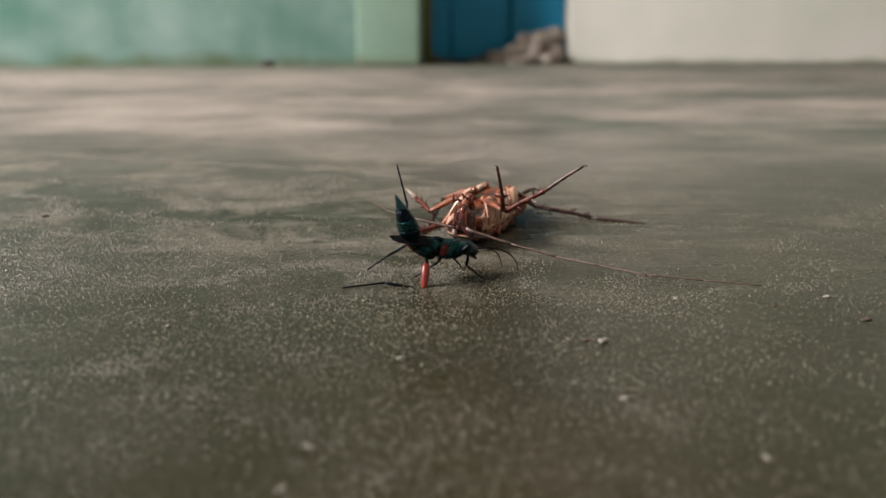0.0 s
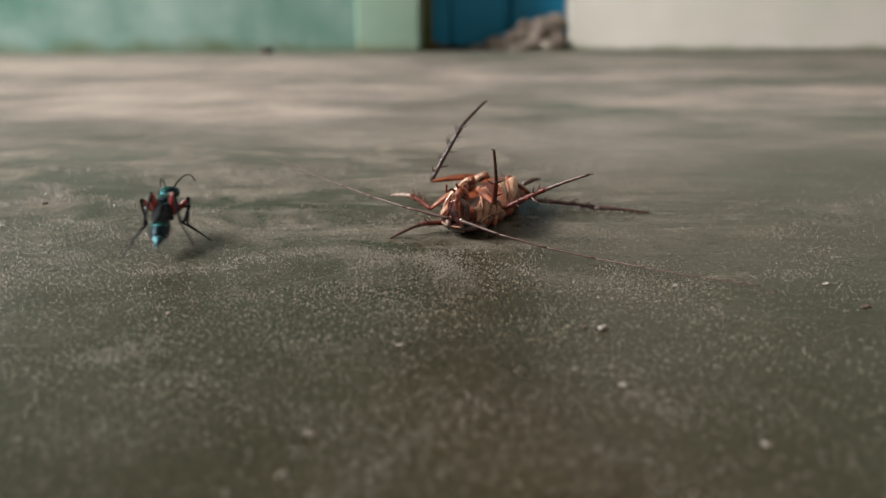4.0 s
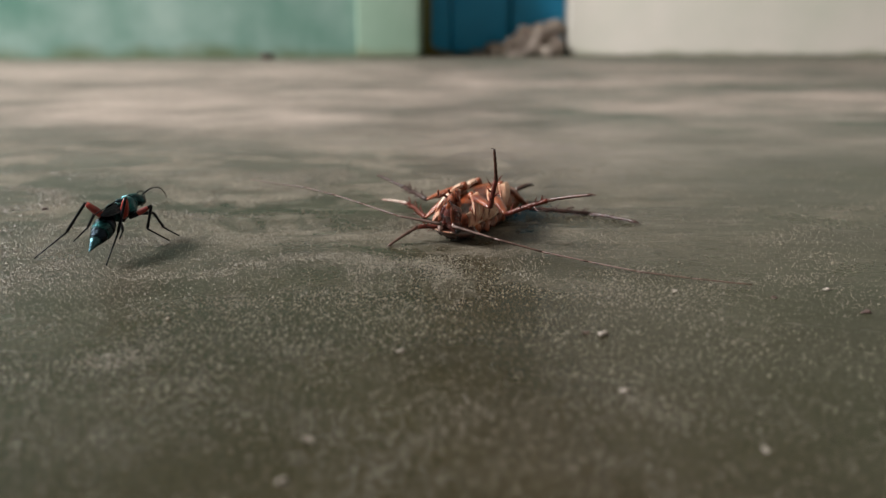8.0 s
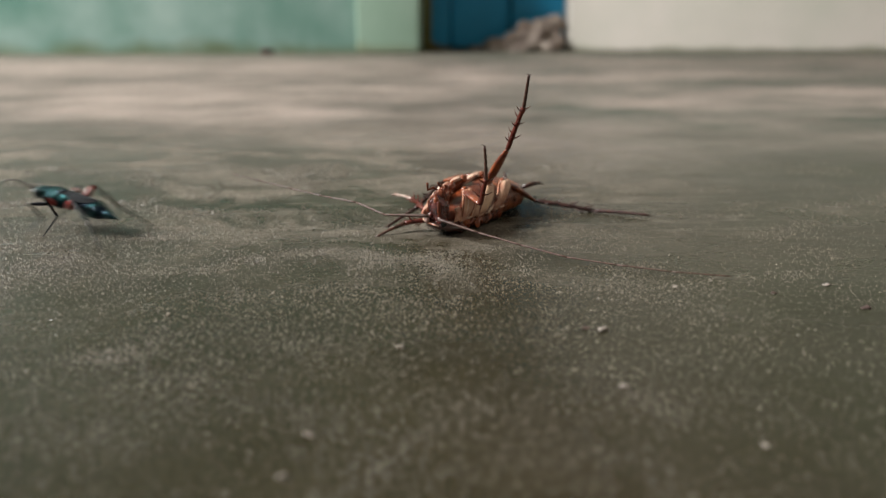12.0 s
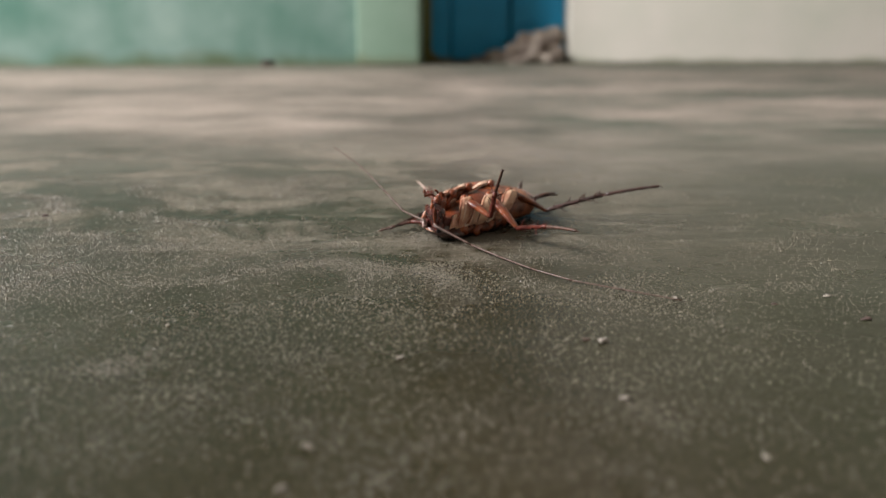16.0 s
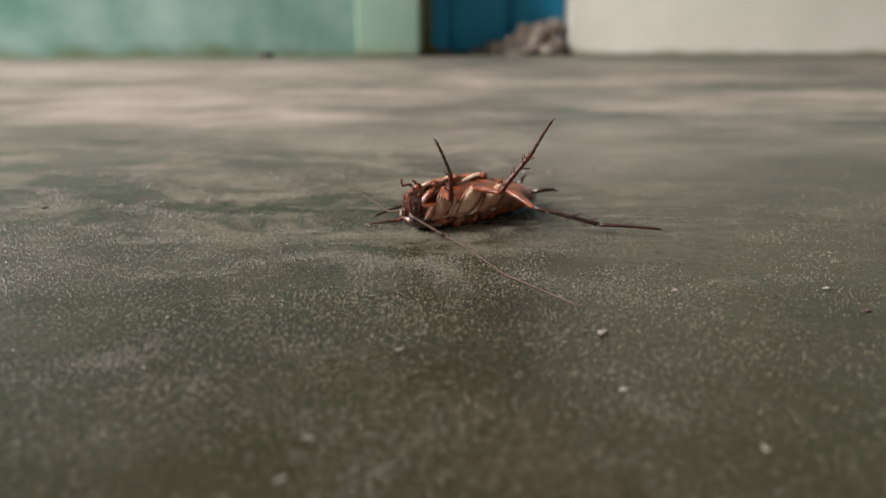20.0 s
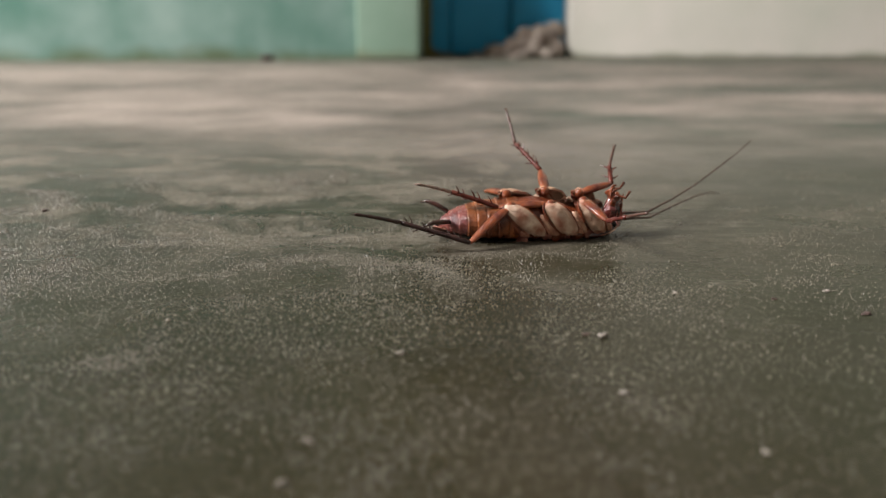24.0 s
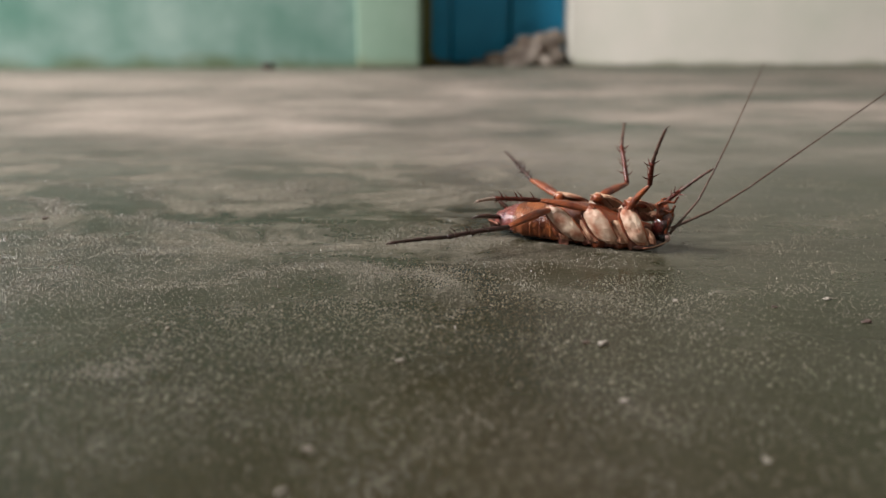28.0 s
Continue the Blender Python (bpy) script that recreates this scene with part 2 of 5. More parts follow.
JEWEL = mat("emerald_metal_cuticle", (0.002, 0.007, 0.009), 0.2, 0.85, (0.009, 0.070, 0.074), 600.0, 0.26, 1.0, 1100.0)
# abdomen tip: its bright teal glints put into the colour
TIP_GLINT = mat("glint_teal_cuticle", (0.006, 0.022, 0.032), 0.16, 0.9, (0.040, 0.10, 0.115), 500.0, 0.4, 0.6, 1500.0)
SAPPHIRE = mat("sapphire_metal_cuticle", (0.001, 0.003, 0.007), 0.16, 0.85, (0.004, 0.015, 0.026), 300.0, 0.4, 0.6, 1500.0)
INK = mat("blue_black_leg", (0.003, 0.003, 0.004), 0.38, 0, (0.007, 0.008, 0.012), 600.0, 0.5, spec=0.12)
SCARLET = mat("scarlet_femur", (0.34, 0.030, 0.014), 0.4, 0, (0.16, 0.012, 0.010), 500.0, 0.5, coat=0.2)
SMOKE = mat("smoky_wing", (0.004, 0.004, 0.006), 0.5, 0.0, (0.010, 0.009, 0.010), 400.0, 0.5, 0.7, 900.0, spec=0.06)


# ---- building helpers ----
MM = 0.001


def part(name, bm, material, parent=None, label="", smooth=True):
    me = bpy.data.meshes.new(name)
    bmesh.ops.recalc_face_normals(bm, faces=bm.faces)
    bm.to_mesh(me)
    bm.free()
    me.materials.append(material)
    if smooth:
        me.polygons.foreach_set("use_smooth", [True] * len(me.polygons))
    ob = new(name, me)
    ob.parent = parent
    if label:
        tagged(ob, label)
    return ob


def thing(name, label, category, group="", kind=""):
    return tagged(new(name), label, category, group, kind)


def box(bm, lo, hi, bevel=0.0):
    m = Matrix.Translation([(a + b) / 2 for a, b in zip(lo, hi)]) @ Matrix.Diagonal([b - a for a, b in zip(lo, hi)] + [1])
    r = bmesh.ops.create_cube(bm, size=1, matrix=m)
    if bevel:
        edges = list({e for v in r["verts"] for e in v.link_edges})
        bmesh.ops.bevel(bm, geom=edges, offset=bevel, segments=2, affect="EDGES", profile=0.7)
    return bm


def frames_along(points):
    pts = [Vector(p) for p in points]
    ref = Vector((0, 0, 1))
    out = []
    for i, p in enumerate(pts):
        d = (pts[min(i + 1, len(pts) - 1)] - pts[max(i - 1, 0)]).normalized()
        side = d.cross(ref)
        if side.length < 0.15:
            side = d.cross(Vector((0, 1, 0)))
        side.normalize()
        up = side.cross(d).normalized()
        out.append((p, side, up))
    return out


def tube(bm, points, radii, seg=8, flat=1.0):
    """A tapered limb along points; radii in the points' unit; flat squeezes it in height."""
    rings = []
    for (p, side, up), r in zip(frames_along(points), radii):
        rings.append([bm.verts.new(p + side * r * math.cos(a) + up * r * flat * math.sin(a))
                      for a in (2 * math.pi * k / seg for k in range(seg))])
    for a, b in zip(rings, rings[1:]):
        for k in range(seg):
            bm.faces.new((a[k], a[(k + 1) % seg], b[(k + 1) % seg], b[k]))
    bm.faces.new(rings[0][::-1])
    bm.faces.new(rings[-1])
    return bm


def blob(bm, centre, radii, turn=(0, 0, 0), u=16, v=10, rough=0.0, seed=0):
    m = Matrix.Translation(centre) @ Euler([radians(a) for a in turn]).to_matrix().to_4x4() @ Matrix.Diagonal((*radii, 1))
    r = bmesh.ops.create_uvsphere(bm, u_segments=u, v_segments=v, radius=1, matrix=m)
    if rough:
        c = Vector(centre)
        for w in r["verts"]:
            k = noise.noise((w.co - c) * (1.3 / max(radii)) + Vector((seed * 7.1, seed * 3.3, 0)))
            w.co = c + (w.co - c) * (1 + rough * k)
    return bm


def shell(bm, sections, seg=20):
    """A closed body of cross-sections (x, half width, top z, bottom z), rounded like an insect's ring."""
    rings = []
    for x, w, zt, zb in sections:
        zm = zb + (zt - zb) * 0.42
        ring = []
        for k in range(seg):
            a = 2 * math.pi * k / seg
            c, s = math.cos(a), math.sin(a)
            h = (zt - zm) if s > 0 else (zm - zb)
            ring.append(bm.verts.new((x, w * math.copysign(abs(c) ** 0.85, c), zm + h * math.copysign(abs(s) ** 0.8, s))))
        rings.append(ring)
    for a, b in zip(rings, rings[1:]):
        for k in range(seg):
            bm.faces.new((a[k], a[(k + 1) % seg], b[(k + 1) % seg], b[k]))
    bm.faces.new(rings[0][::-1])
    bm.faces.new(rings[-1])
    return bm


def scaled(bm, k=MM):
    bmesh.ops.scale(bm, vec=(k, k, k), verts=bm.verts)
    return bm


# ---- the room ----
def structure(name, bm, material, label, category, smooth=False):
    ob = part(name, bm, material, None, "", smooth)
    return tagged(ob, label, category, "", "structure")


def build_room():
    bm = bmesh.new()
    box(bm, (-1.9, -2.4, -0.12), (2.3, 1.75, 0.0))
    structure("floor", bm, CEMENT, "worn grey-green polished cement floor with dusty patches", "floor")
    # the teal wall leans a little towards the camera at its far end
    bm = bmesh.new()
    box(bm, (-1.75, 0.0, 0.0), (0.0, 0.16, 2.7))
    ob = structure("wall_north_1", bm, TEAL, "stained teal limewashed wall beside the door", "wall")
    ob.matrix_world = pose(-0.138, 1.285, 0, 0, 0, 8)
    bm = bmesh.new()
    box(bm, (-0.138, 1.262, 0.0), (-0.036, 1.47, 2.7), 0.006)
    structure("wall_north_2", bm, PALE_GREEN, "pale green limewashed pilaster beside the blue door", "wall", True)
    bm = bmesh.new()
    box(bm, (0.221, 1.395, 0.0), (2.3, 1.56, 2.7), 0.004)
    structure("wall_north_3", bm, CREAM, "cream limewashed wall with a grimy foot", "wall", True)
    bm = bmesh.new()
    box(bm, (-0.036, 1.40, 2.05), (0.221, 1.56, 2.7))
    structure("wall_north_4", bm, CREAM, "cream limewashed wall above the door", "wall")
    # closing walls, unseen: a west opening for the daylight, a south one for the fill
    bm = bmesh.new()
    box(bm, (-1.9, -2.4, 0.0), (-1.74, -0.65, 2.7))
    box(bm, (-1.9, -0.65, 2.25), (-1.74, 1.35, 2.7))
    box(bm, (-1.9, -0.65, 0.0), (-1.74, 1.35, 0.25))
    box(bm, (-1.9, 1.35, 0.0), (-1.74, 1.56, 2.7))
    structure("wall_west", bm, PLAIN, "plain limewashed wall with a wide opening", "wall")
    bm = bmesh.new()
    box(bm, (2.3, -2.4, 0.0), (2.46, 1.56, 2.7))
    structure("wall_east", bm, PLAIN, "plain limewashed wall", "wall")
    bm = bmesh.new()
    box(bm, (-1.74, -2.4, 0.0), (-0.7, -2.24, 2.7))
    box(bm, (1.1, -2.4, 0.0), (2.3, -2.24, 2.7))
    box(bm, (-0.7, -2.4, 2.2), (1.1, -2.24, 2.7))
    box(bm, (-0.7, -2.4, 0.0), (1.1, -2.24, 0.4))
    structure("wall_south", bm, PLAIN, "plain limewashed wall with a wide opening", "wall")
    bm = bmesh.new()
    box(bm, (-1.9, -2.4, 2.7), (2.46, 1.75, 2.82))
    structure("ceiling", bm, PLAIN, "plain limewashed ceiling", "ceiling")


def build_door():
    door = thing("door_1", "blue painted plank door with a rotten foot", "door", kind="structure")
    door.location = (0, 1.445, 0)
    edges = (-0.034, 0.0135, 0.122, 0.221)
    for k, (a, b) in enumerate(zip(edges, edges[1:])):
        bm = bmesh.new()
        box(bm, (a + 0.0015, 0.006 if k == 1 else 0.0, 0.006), (b - 0.0015, 0.04, 2.04), 0.003)
        part("plank", bm, BLUE, door)
    # added board that keeps outside light from showing through the plank gaps
    bm = bmesh.new()
    box(bm, (-0.036, 0.0405, 0.004), (0.221, 0.052, 2.045))
    part("gap_blocker", bm, ROT, door, "dark boards behind the planks")
    bm = bmesh.new()
    box(bm, (-0.0355, -0.022, 0.0), (-0.021, -0.003, 2.045), 0.003)
    part("jamb", bm, MOSS, door, "mouldy olive strip of timber")
    bm = bmesh.new()
    box(bm, (-0.036, 0.012, 0.0), (0.221, 0.036, 0.0055))
    part("kick_rail", bm, ROT, door, "mouldy dark bottom rail")
    for k, (x, z, s) in enumerate(((-0.030, 0.004, 0.017), (-0.020, 0.002, 0.012), (-0.006, 0.001, 0.009), (0.006, 0.001, 0.007), (-0.032, 0.03, 0.009))):
        bm = bmesh.new()
        blob(bm, (x, -0.006, z), (s, 0.010, s * 1.1), rough=0.5, seed=k + 3)
        part("mould_patch", bm, ROT, door)


def build_rubble():
    heap = thing("rubble_heap", "small heap of broken mortar against the door foot", "rubble")
    rng = random.Random(5)
    lumps = [(0.199, 1.400, 0.026, 0.024, 0.030), (0.175, 1.392, 0.024, 0.026, 0.030), (0.205, 1.388, 0.012, 0.018, 0.018),
             (0.150, 1.390, 0.024, 0.024, 0.026), (0.126, 1.386, 0.014, 0.022, 0.018), (0.102, 1.388, 0.009, 0.020, 0.013),
             (0.165, 1.376, 0.006, 0.022, 0.010), (0.188, 1.372, 0.007, 0.016, 0.011), (0.140, 1.370, 0.004, 0.015, 0.007),
             (0.210, 1.408, 0.050, 0.013, 0.014), (0.184, 1.404, 0.044, 0.014, 0.011), (0.162, 1.402, 0.042, 0.012, 0.009),
             (0.084, 1.390, 0.005, 0.014, 0.008), (0.072, 1.392, 0.003, 0.010, 0.005)]
    for k, (x, y, z, w, h) in enumerate(lumps):
        bm = bmesh.new()
        blob(bm, (x - 0.010, y, z * 0.98), (w * 1.05, 0.018, h * 1.0), (rng.uniform(-20, 20), rng.uniform(-15, 15), rng.uniform(0, 90)), 14, 10, 0.55, k)
        part("lump", bm, RUBBLE, heap)


build_room()
build_door()
build_rubble()


# ---- loose dirt on the floor ----
def build_crumbs():
    rng = random.Random(8)
    spots = [(20.8, 93.6, 0.75, 0), (-5.3, 88.2, 0.55, 0), (59.9, 101.9, 0.6, 1), (-13.0, 66.7, 0.55, 0), (20.0, 76.9, 0.6, 0),
             (30.5, 64.7, 0.45, 0), (-14.2, 59.4, 0.5, 0), (59.1, 112.1, 0.55, 0), (18.8, 94.3, 0.45, 1), (49.5, 108.5, 0.5, 1),
             (-38, 99.5, 0.35, 0), (35.5, 111.0, 0.45, 0), (-89, 168, 0.7, 1), (-272, 1228, 13, 1)]
    for x, y, r, dark in spots:
        ob = thing("crumb", ("dark soil crumb" if dark else "pale mortar crumb") + " lying on the cement floor", "crumb", "crumbs on the floor")
        ob.location = (x * MM, y * MM, 0)
        bm = bmesh.new()
        blob(bm, (0, 0, r * 0.3), (r, r * 0.7, r * 0.4), (0, 0, rng.uniform(0, 180)), 12, 8, 1.1, rng.random() * 9)
        part("lump", scaled(bm), DARK_CRUMB if dark else CRUMB, ob)


def cloud(scale_x, scale_y, seed, ridged=False):
    """A cloudy pattern over the floor before the lens, as a lookup by place."""
    xs, ys = np.arange(-0.20, 0.20, 0.0016), np.arange(0.03, 0.30, 0.0016)
    f = (lambda v: abs(noise.noise(v))) if ridged else noise.noise
    grid = np.array([[f(Vector((x * scale_x, y * scale_y, seed))) + 0.5 * f(Vector((x * scale_x * 2.4, y * scale_y * 2.4, seed + 3))) for x in xs] for y in ys])
    return lambda x, y: grid[np.clip(((y - 0.03) / 0.0016).astype(int), 0, len(ys) - 1), np.clip(((x + 0.20) / 0.0016).astype(int), 0, len(xs) - 1)]


def build_grit():
    rng = np.random.default_rng(4)

    def scatter(count, y0, y1, weight):
        """Places between two distances, thinned by a weight from 0 to 1."""
        out_x, out_y, have = [], [], 0
        while have < count:
            y = np.sqrt(rng.uniform((y0 + 0.02) ** 2, (y1 + 0.02) ** 2, 60000)) - 0.02
            x = rng.uniform(-0.62, 0.62, 60000) * (y + 0.02)
            keep = rng.random(60000) < weight(x, y)
            out_x.append(x[keep])
            out_y.append(y[keep])
            have += int(keep.sum())
        return np.concatenate(out_x)[:count], np.concatenate(out_y)[:count]

    soft, small, ridge = cloud(26, 26, 3.0), cloud(70, 110, 1.0), cloud(30, 48, 2.0, True)
    # an even scatter, thicker to the left; pale grains also stand in for glints
    ax, ay = scatter(52000, 0.042, 0.165, lambda x, y: np.clip(0.45 + 0.45 * soft(x, y) + 0.5 * small(x, y), 0.04, 1) * np.interp(x, (-0.08, -0.04, -0.01, 0.02, 0.06), (0.75, 1.0, 0.8, 0.6, 0.30)) * np.interp(y, (0.05, 0.085, 0.105, 0.14, 0.165), (0.9, 0.95, 1.0, 1.0, 0.5)))
    ar = np.minimum(0.000076 * np.exp(rng.normal(0, 0.38, len(ax))), 0.00022)
    # wisps of dust swept together beside the insects
    bx, by = scatter(38000, 0.104, 0.225, lambda x, y: (np.clip(1.0 - 2.3 * ridge(x, y), 0, 1) ** 1.8 + 0.02) * np.clip(0.55 + 1.1 * soft(x * 0.6, y * 0.6 + 0.03), 0, 1) * np.interp(x, (-0.09, -0.05, 0.02, 0.05, 0.10), (0.45, 0.85, 0.65, 0.22, 0.12)) * np.interp(y, (0.104, 0.120, 0.165, 0.225), (0.2, 1.0, 0.9, 0.2)))
    br = np.minimum(0.000092 * (by / 0.13) * np.exp(rng.normal(0, 0.36, len(bx))), 0.00026)
    xs, ys, rs = [ax, bx], [ay, by], [ar, br]
    # swept dust lines and smears: from, to, spread, how many grains
    for (x0, y0), (x1, y1), wide, many in (((-0.0085, 0.058), (0.0046, 0.0745), 0.0015, 420), ((-0.043, 0.085), (-0.036, 0.0875), 0.0020, 700),
                                           ((-0.040, 0.118), (-0.034, 0.121), 0.0007, 190), ((0.020, 0.0765), (0.0245, 0.070), 0.0011, 260),
                                           ((0.008, 0.1335), (0.025, 0.1335), 0.0010, 300), ((-0.078, 0.150), (-0.050, 0.156), 0.004, 260),
                                           ((-0.012, 0.052), (-0.009, 0.0575), 0.0009, 90), ((-0.052, 0.128), (-0.030, 0.131), 0.0016, 300),
                                           ((-0.040, 0.139), (-0.012, 0.142), 0.0020, 300), ((-0.064, 0.141), (-0.045, 0.139), 0.0018, 240), ((-0.030, 0.124), (-0.014, 0.127), 0.0015, 240),
                                           ((-0.070, 0.120), (-0.052, 0.123), 0.0016, 240), ((-0.030, 0.152), (-0.006, 0.155), 0.0020, 300)):
        u = rng.random(many)
        xs.append(x0 + (x1 - x0) * u + rng.normal(0, wide, many))
        ys.append(y0 + (y1 - y0) * u + rng.normal(0, wide, many))
        rs.append(0.000075 * np.exp(rng.normal(0, 0.35, many)))
    x, y, rad = (np.concatenate(q) for q in (xs, ys, rs))
    n = len(x)
    # each grain is a small leaning pyramid with an uneven foot
    turn = rng.uniform(0, 6.283, n)[:, None] + np.arange(4) * (math.pi / 2) + rng.normal(0, 0.3, (n, 4))
    reach = rad[:, None] * rng.uniform(0.7, 1.25, (n, 4))
    co = np.zeros((n, 5, 3))
    co[:, :4, 0], co[:, :4, 1], co[:, :4, 2] = x[:, None] + reach * np.cos(turn), y[:, None] + reach * np.sin(turn), -0.00001
    co[:, 4, 0], co[:, 4, 1] = x + rad * rng.normal(0, 0.3, n), y + rad * rng.normal(0, 0.3, n)
    co[:, 4, 2] = rad * rng.uniform(1.0, 2.2, n)
    tri = np.array([(0, 1, 4), (1, 2, 4), (2, 3, 4), (3, 0, 4)])
    faces = (tri[None] + 5 * np.arange(n)[:, None, None]).reshape(-1)
    me = bpy.data.meshes.new("floor_grit")
    me.vertices.add(5 * n)
    me.vertices.foreach_set("co", co.ravel())
    me.loops.add(len(faces))
    me.loops.foreach_set("vertex_index", faces.astype(np.int32))
    me.polygons.add(4 * n)
    me.polygons.foreach_set("loop_start", np.arange(0, 12 * n, 3, dtype=np.int32))
    me.update(calc_edges=True)
    me.validate()
    me.materials.append(GRIT_GLINT)
    tagged(new("floor_grit", me), "fine pale grit scattered over the cement floor", "grit", "", "stuff")


build_crumbs()
build_grit()


# ---- cockroach, lying on its back: x to its head, z up over its belly, origin on the floor ----
LEG_LENGTH = {"F": (7.6, 5.2, 7.0), "M": (10.0, 9.4, 8.6), "H": (11.5, 13.2, 11.5)}
HIP = {"FR": (9.2, 1.5, 8.3), "FL": (9.2, -1.5, 8.3), "MR": (2.6, 2.7, 8.4), "ML": (2.6, -2.7, 8.4), "HR": (-5.0, 2.5, 8.0), "HL": (-5.0, -2.5, 8.0)}
LINKS, LINK = 6, 8.8


def cockroach_leg(key, roach):
    f, t, s = LEG_LENGTH[key[0]]
    bm = bmesh.new()
    tube(bm, [(f * k, 0, 0.25 * math.sin(math.pi * k)) for k in (0, 0.08, 0.3, 0.6, 0.85, 0.96, 1.0)],
         [0.45, 0.75, 1.05, 1.0, 0.75, 0.55, 0.4], 10, 0.62)
    femur = part("femur", scaled(bm), AMBER, roach, "amber-brown femur")
    bm = bmesh.new()
    tube(bm, [(t * k, 0, 0.12 * math.sin(3 * k)) for k in (0, 0.1, 0.4, 0.8, 0.97, 1.0)], [0.42, 0.5, 0.48, 0.42, 0.5, 0.3], 8)
    tibia = part("tibia", scaled(bm), SHIN if key[0] == "H" else RED_SHIN, roach, "spiny dark brown tibia" if key[0] == "H" else "spiny red-brown tibia")
    rng = random.Random(key)
    bm = bmesh.new()
    tube(bm, [(0, 0, 0), (0.7, 0, 1.2), (1.6, 0, 2.1)], [0.23, 0.15, 0.03], 5)
    scaled(bm)
    spine_mesh = bpy.data.meshes.new("spine")
    bmesh.ops.recalc_face_normals(bm, faces=bm.faces)
    bm.to_mesh(spine_mesh)
    bm.free()
    spine_mesh.materials.append(SHIN if key[0] == "H" else RED_SHIN)
    count = {"F": 9, "M": 15, "H": 20}[key[0]]
    for k in range(count):
        sp = new("spine", spine_mesh)
        sp.parent = tibia
        where = t * (0.12 + 0.86 * (k + rng.uniform(0, 0.5)) / count)
        sp.matrix_basis = pose(where * MM, 0, 0, (0, 95, -100, 150, 40, -45)[k % 6] + rng.uniform(-15, 15), 0, 0) @ Matrix.Scale(rng.uniform(0.6, 0.9), 4)
    bm = bmesh.new()
    steps = 11
    pts, rad = [], []
    for k in range(steps):
        x = s * k / (steps - 1)
        pts.append((x, 0, -0.5 * (k / (steps - 1)) ** 2))
        rad.append((0.36 if k % 2 else 0.28) * (1 - 0.35 * k / steps) * {"F": 1.1, "M": 1.15, "H": 1.25}[key[0]])
    tube(bm, pts, rad, 7)
    for side in (-1, 1):
        tube(bm, [(s, 0, -0.5), (s + 0.35, side * 0.25, -0.6), (s + 0.5, side * 0.45, -0.95)], [0.1, 0.08, 0.02], 5)
    tarsus = part("tarsus", scaled(bm), PALE_FOOT if key == "ML" else (SHIN if key[0] == "H" else PALE_HAIR), roach, ("pale " if key == "ML" else "") + "thin jointed tarsus with two claws")
    return femur, tibia, tarsus


DEEP, SLIM = 1.12, 0.84


def deep(bm):
    bmesh.ops.scale(bm, vec=(MM, MM * SLIM, MM * DEEP), verts=bm.verts)
    return bm


def build_cockroach():
    roach = thing("cockroach", "reddish-brown cockroach lying on its back on the floor", "cockroach")
    # wing cases under the body
    for side in (-1, 1):
        bm = bmesh.new()
        n, cols = 16, 7
        grid = []
        for i in range(n + 1):
            u = i / n
            x = 9.0 - 28.5 * u
            w = 5.3 * math.sin(math.pi * min(1, 0.30 + 0.70 * u) * 0.985) ** 0.55 if u > 0.25 else 4.7 + 2.4 * u
            row = []
            for j in range(cols + 1):
                v = j / cols
                y = side * 0.95 * w * v
                z = 0.15 + 1.7 * v ** 2.6 + 0.9 * max(0.0, (u - 0.45) / 0.55) ** 1.5
                row.append((x, y, z))
            grid.append(row)
        top = [[bm.verts.new((x, y, z + 0.25)) for x, y, z in r] for r in grid]
        low = [[bm.verts.new((x, y, max(z, 0.02))) for x, y, z in r] for r in grid]
        for i in range(n):
            for j in range(cols):
                bm.faces.new((top[i][j], top[i + 1][j], top[i + 1][j + 1], top[i][j + 1]))
                bm.faces.new((low[i][j], low[i][j + 1], low[i + 1][j + 1], low[i + 1][j]))
        for i in range(n):
            bm.faces.new((top[i][cols], top[i + 1][cols], low[i + 1][cols], low[i][cols]))
            bm.faces.new((top[i][0], low[i][0], low[i + 1][0], top[i + 1][0]))
        for j in range(cols):
            bm.faces.new((top[0][j], top[0][j + 1], low[0][j + 1], low[0][j]))
            bm.faces.new((top[n][j], low[n][j], low[n][j + 1], top[n][j + 1]))
        case = part("wing_case", deep(bm), WING, roach, "dark chestnut wing case")
        bm = bmesh.new()
        tube(bm, [(x, y + side * 0.03, z + 0.12) for x, y, z in (r[cols] for r in grid)], [0.10] * (n + 1), 6)
        # the right margin takes the colour darkened for shade
        part("margin", deep(bm), TAN if side < 0 else UNDER_SHADE, case, "thin margin of the wing case")
    # pronotum shield behind the head
    bm = bmesh.new()
    blob(bm, (11.9, 0, 1.7), (4.9, 5.0, 1.3), (0, -6, 0), 24, 12)
    shield = part("pronotum", deep(bm), DARK, roach, "dark brown shield over the neck")
    bm = bmesh.new()
    arc = [radians(-80 + 6 * k) for k in range(17)]
    tube(bm, [(11.9 + 4.95 * math.cos(a), 5.05 * math.sin(a), 1.75 + 0.55 * math.cos(a)) for a in arc], [0.14] * 17, 7)
    part("shield_rim", deep(bm), IVORY, shield, "pale rim of the shield")
    # thorax
    bm = bmesh.new()
    shell(bm, [(-5, 5.0, 6.0, 0.9), (-3, 5.0, 7.0, 0.7), (0, 4.9, 7.2, 0.6), (4, 4.5, 6.6, 0.6), (8, 3.8, 5.0, 1.0), (11, 2.9, 4.6, 1.6), (14, 1.6, 4.2, 2.2)])
    part("thorax", deep(bm), RUSSET, roach)
    # belly rings, each lapping over the next
    def belly(x):
        u = (x + 18.3) / 14.5
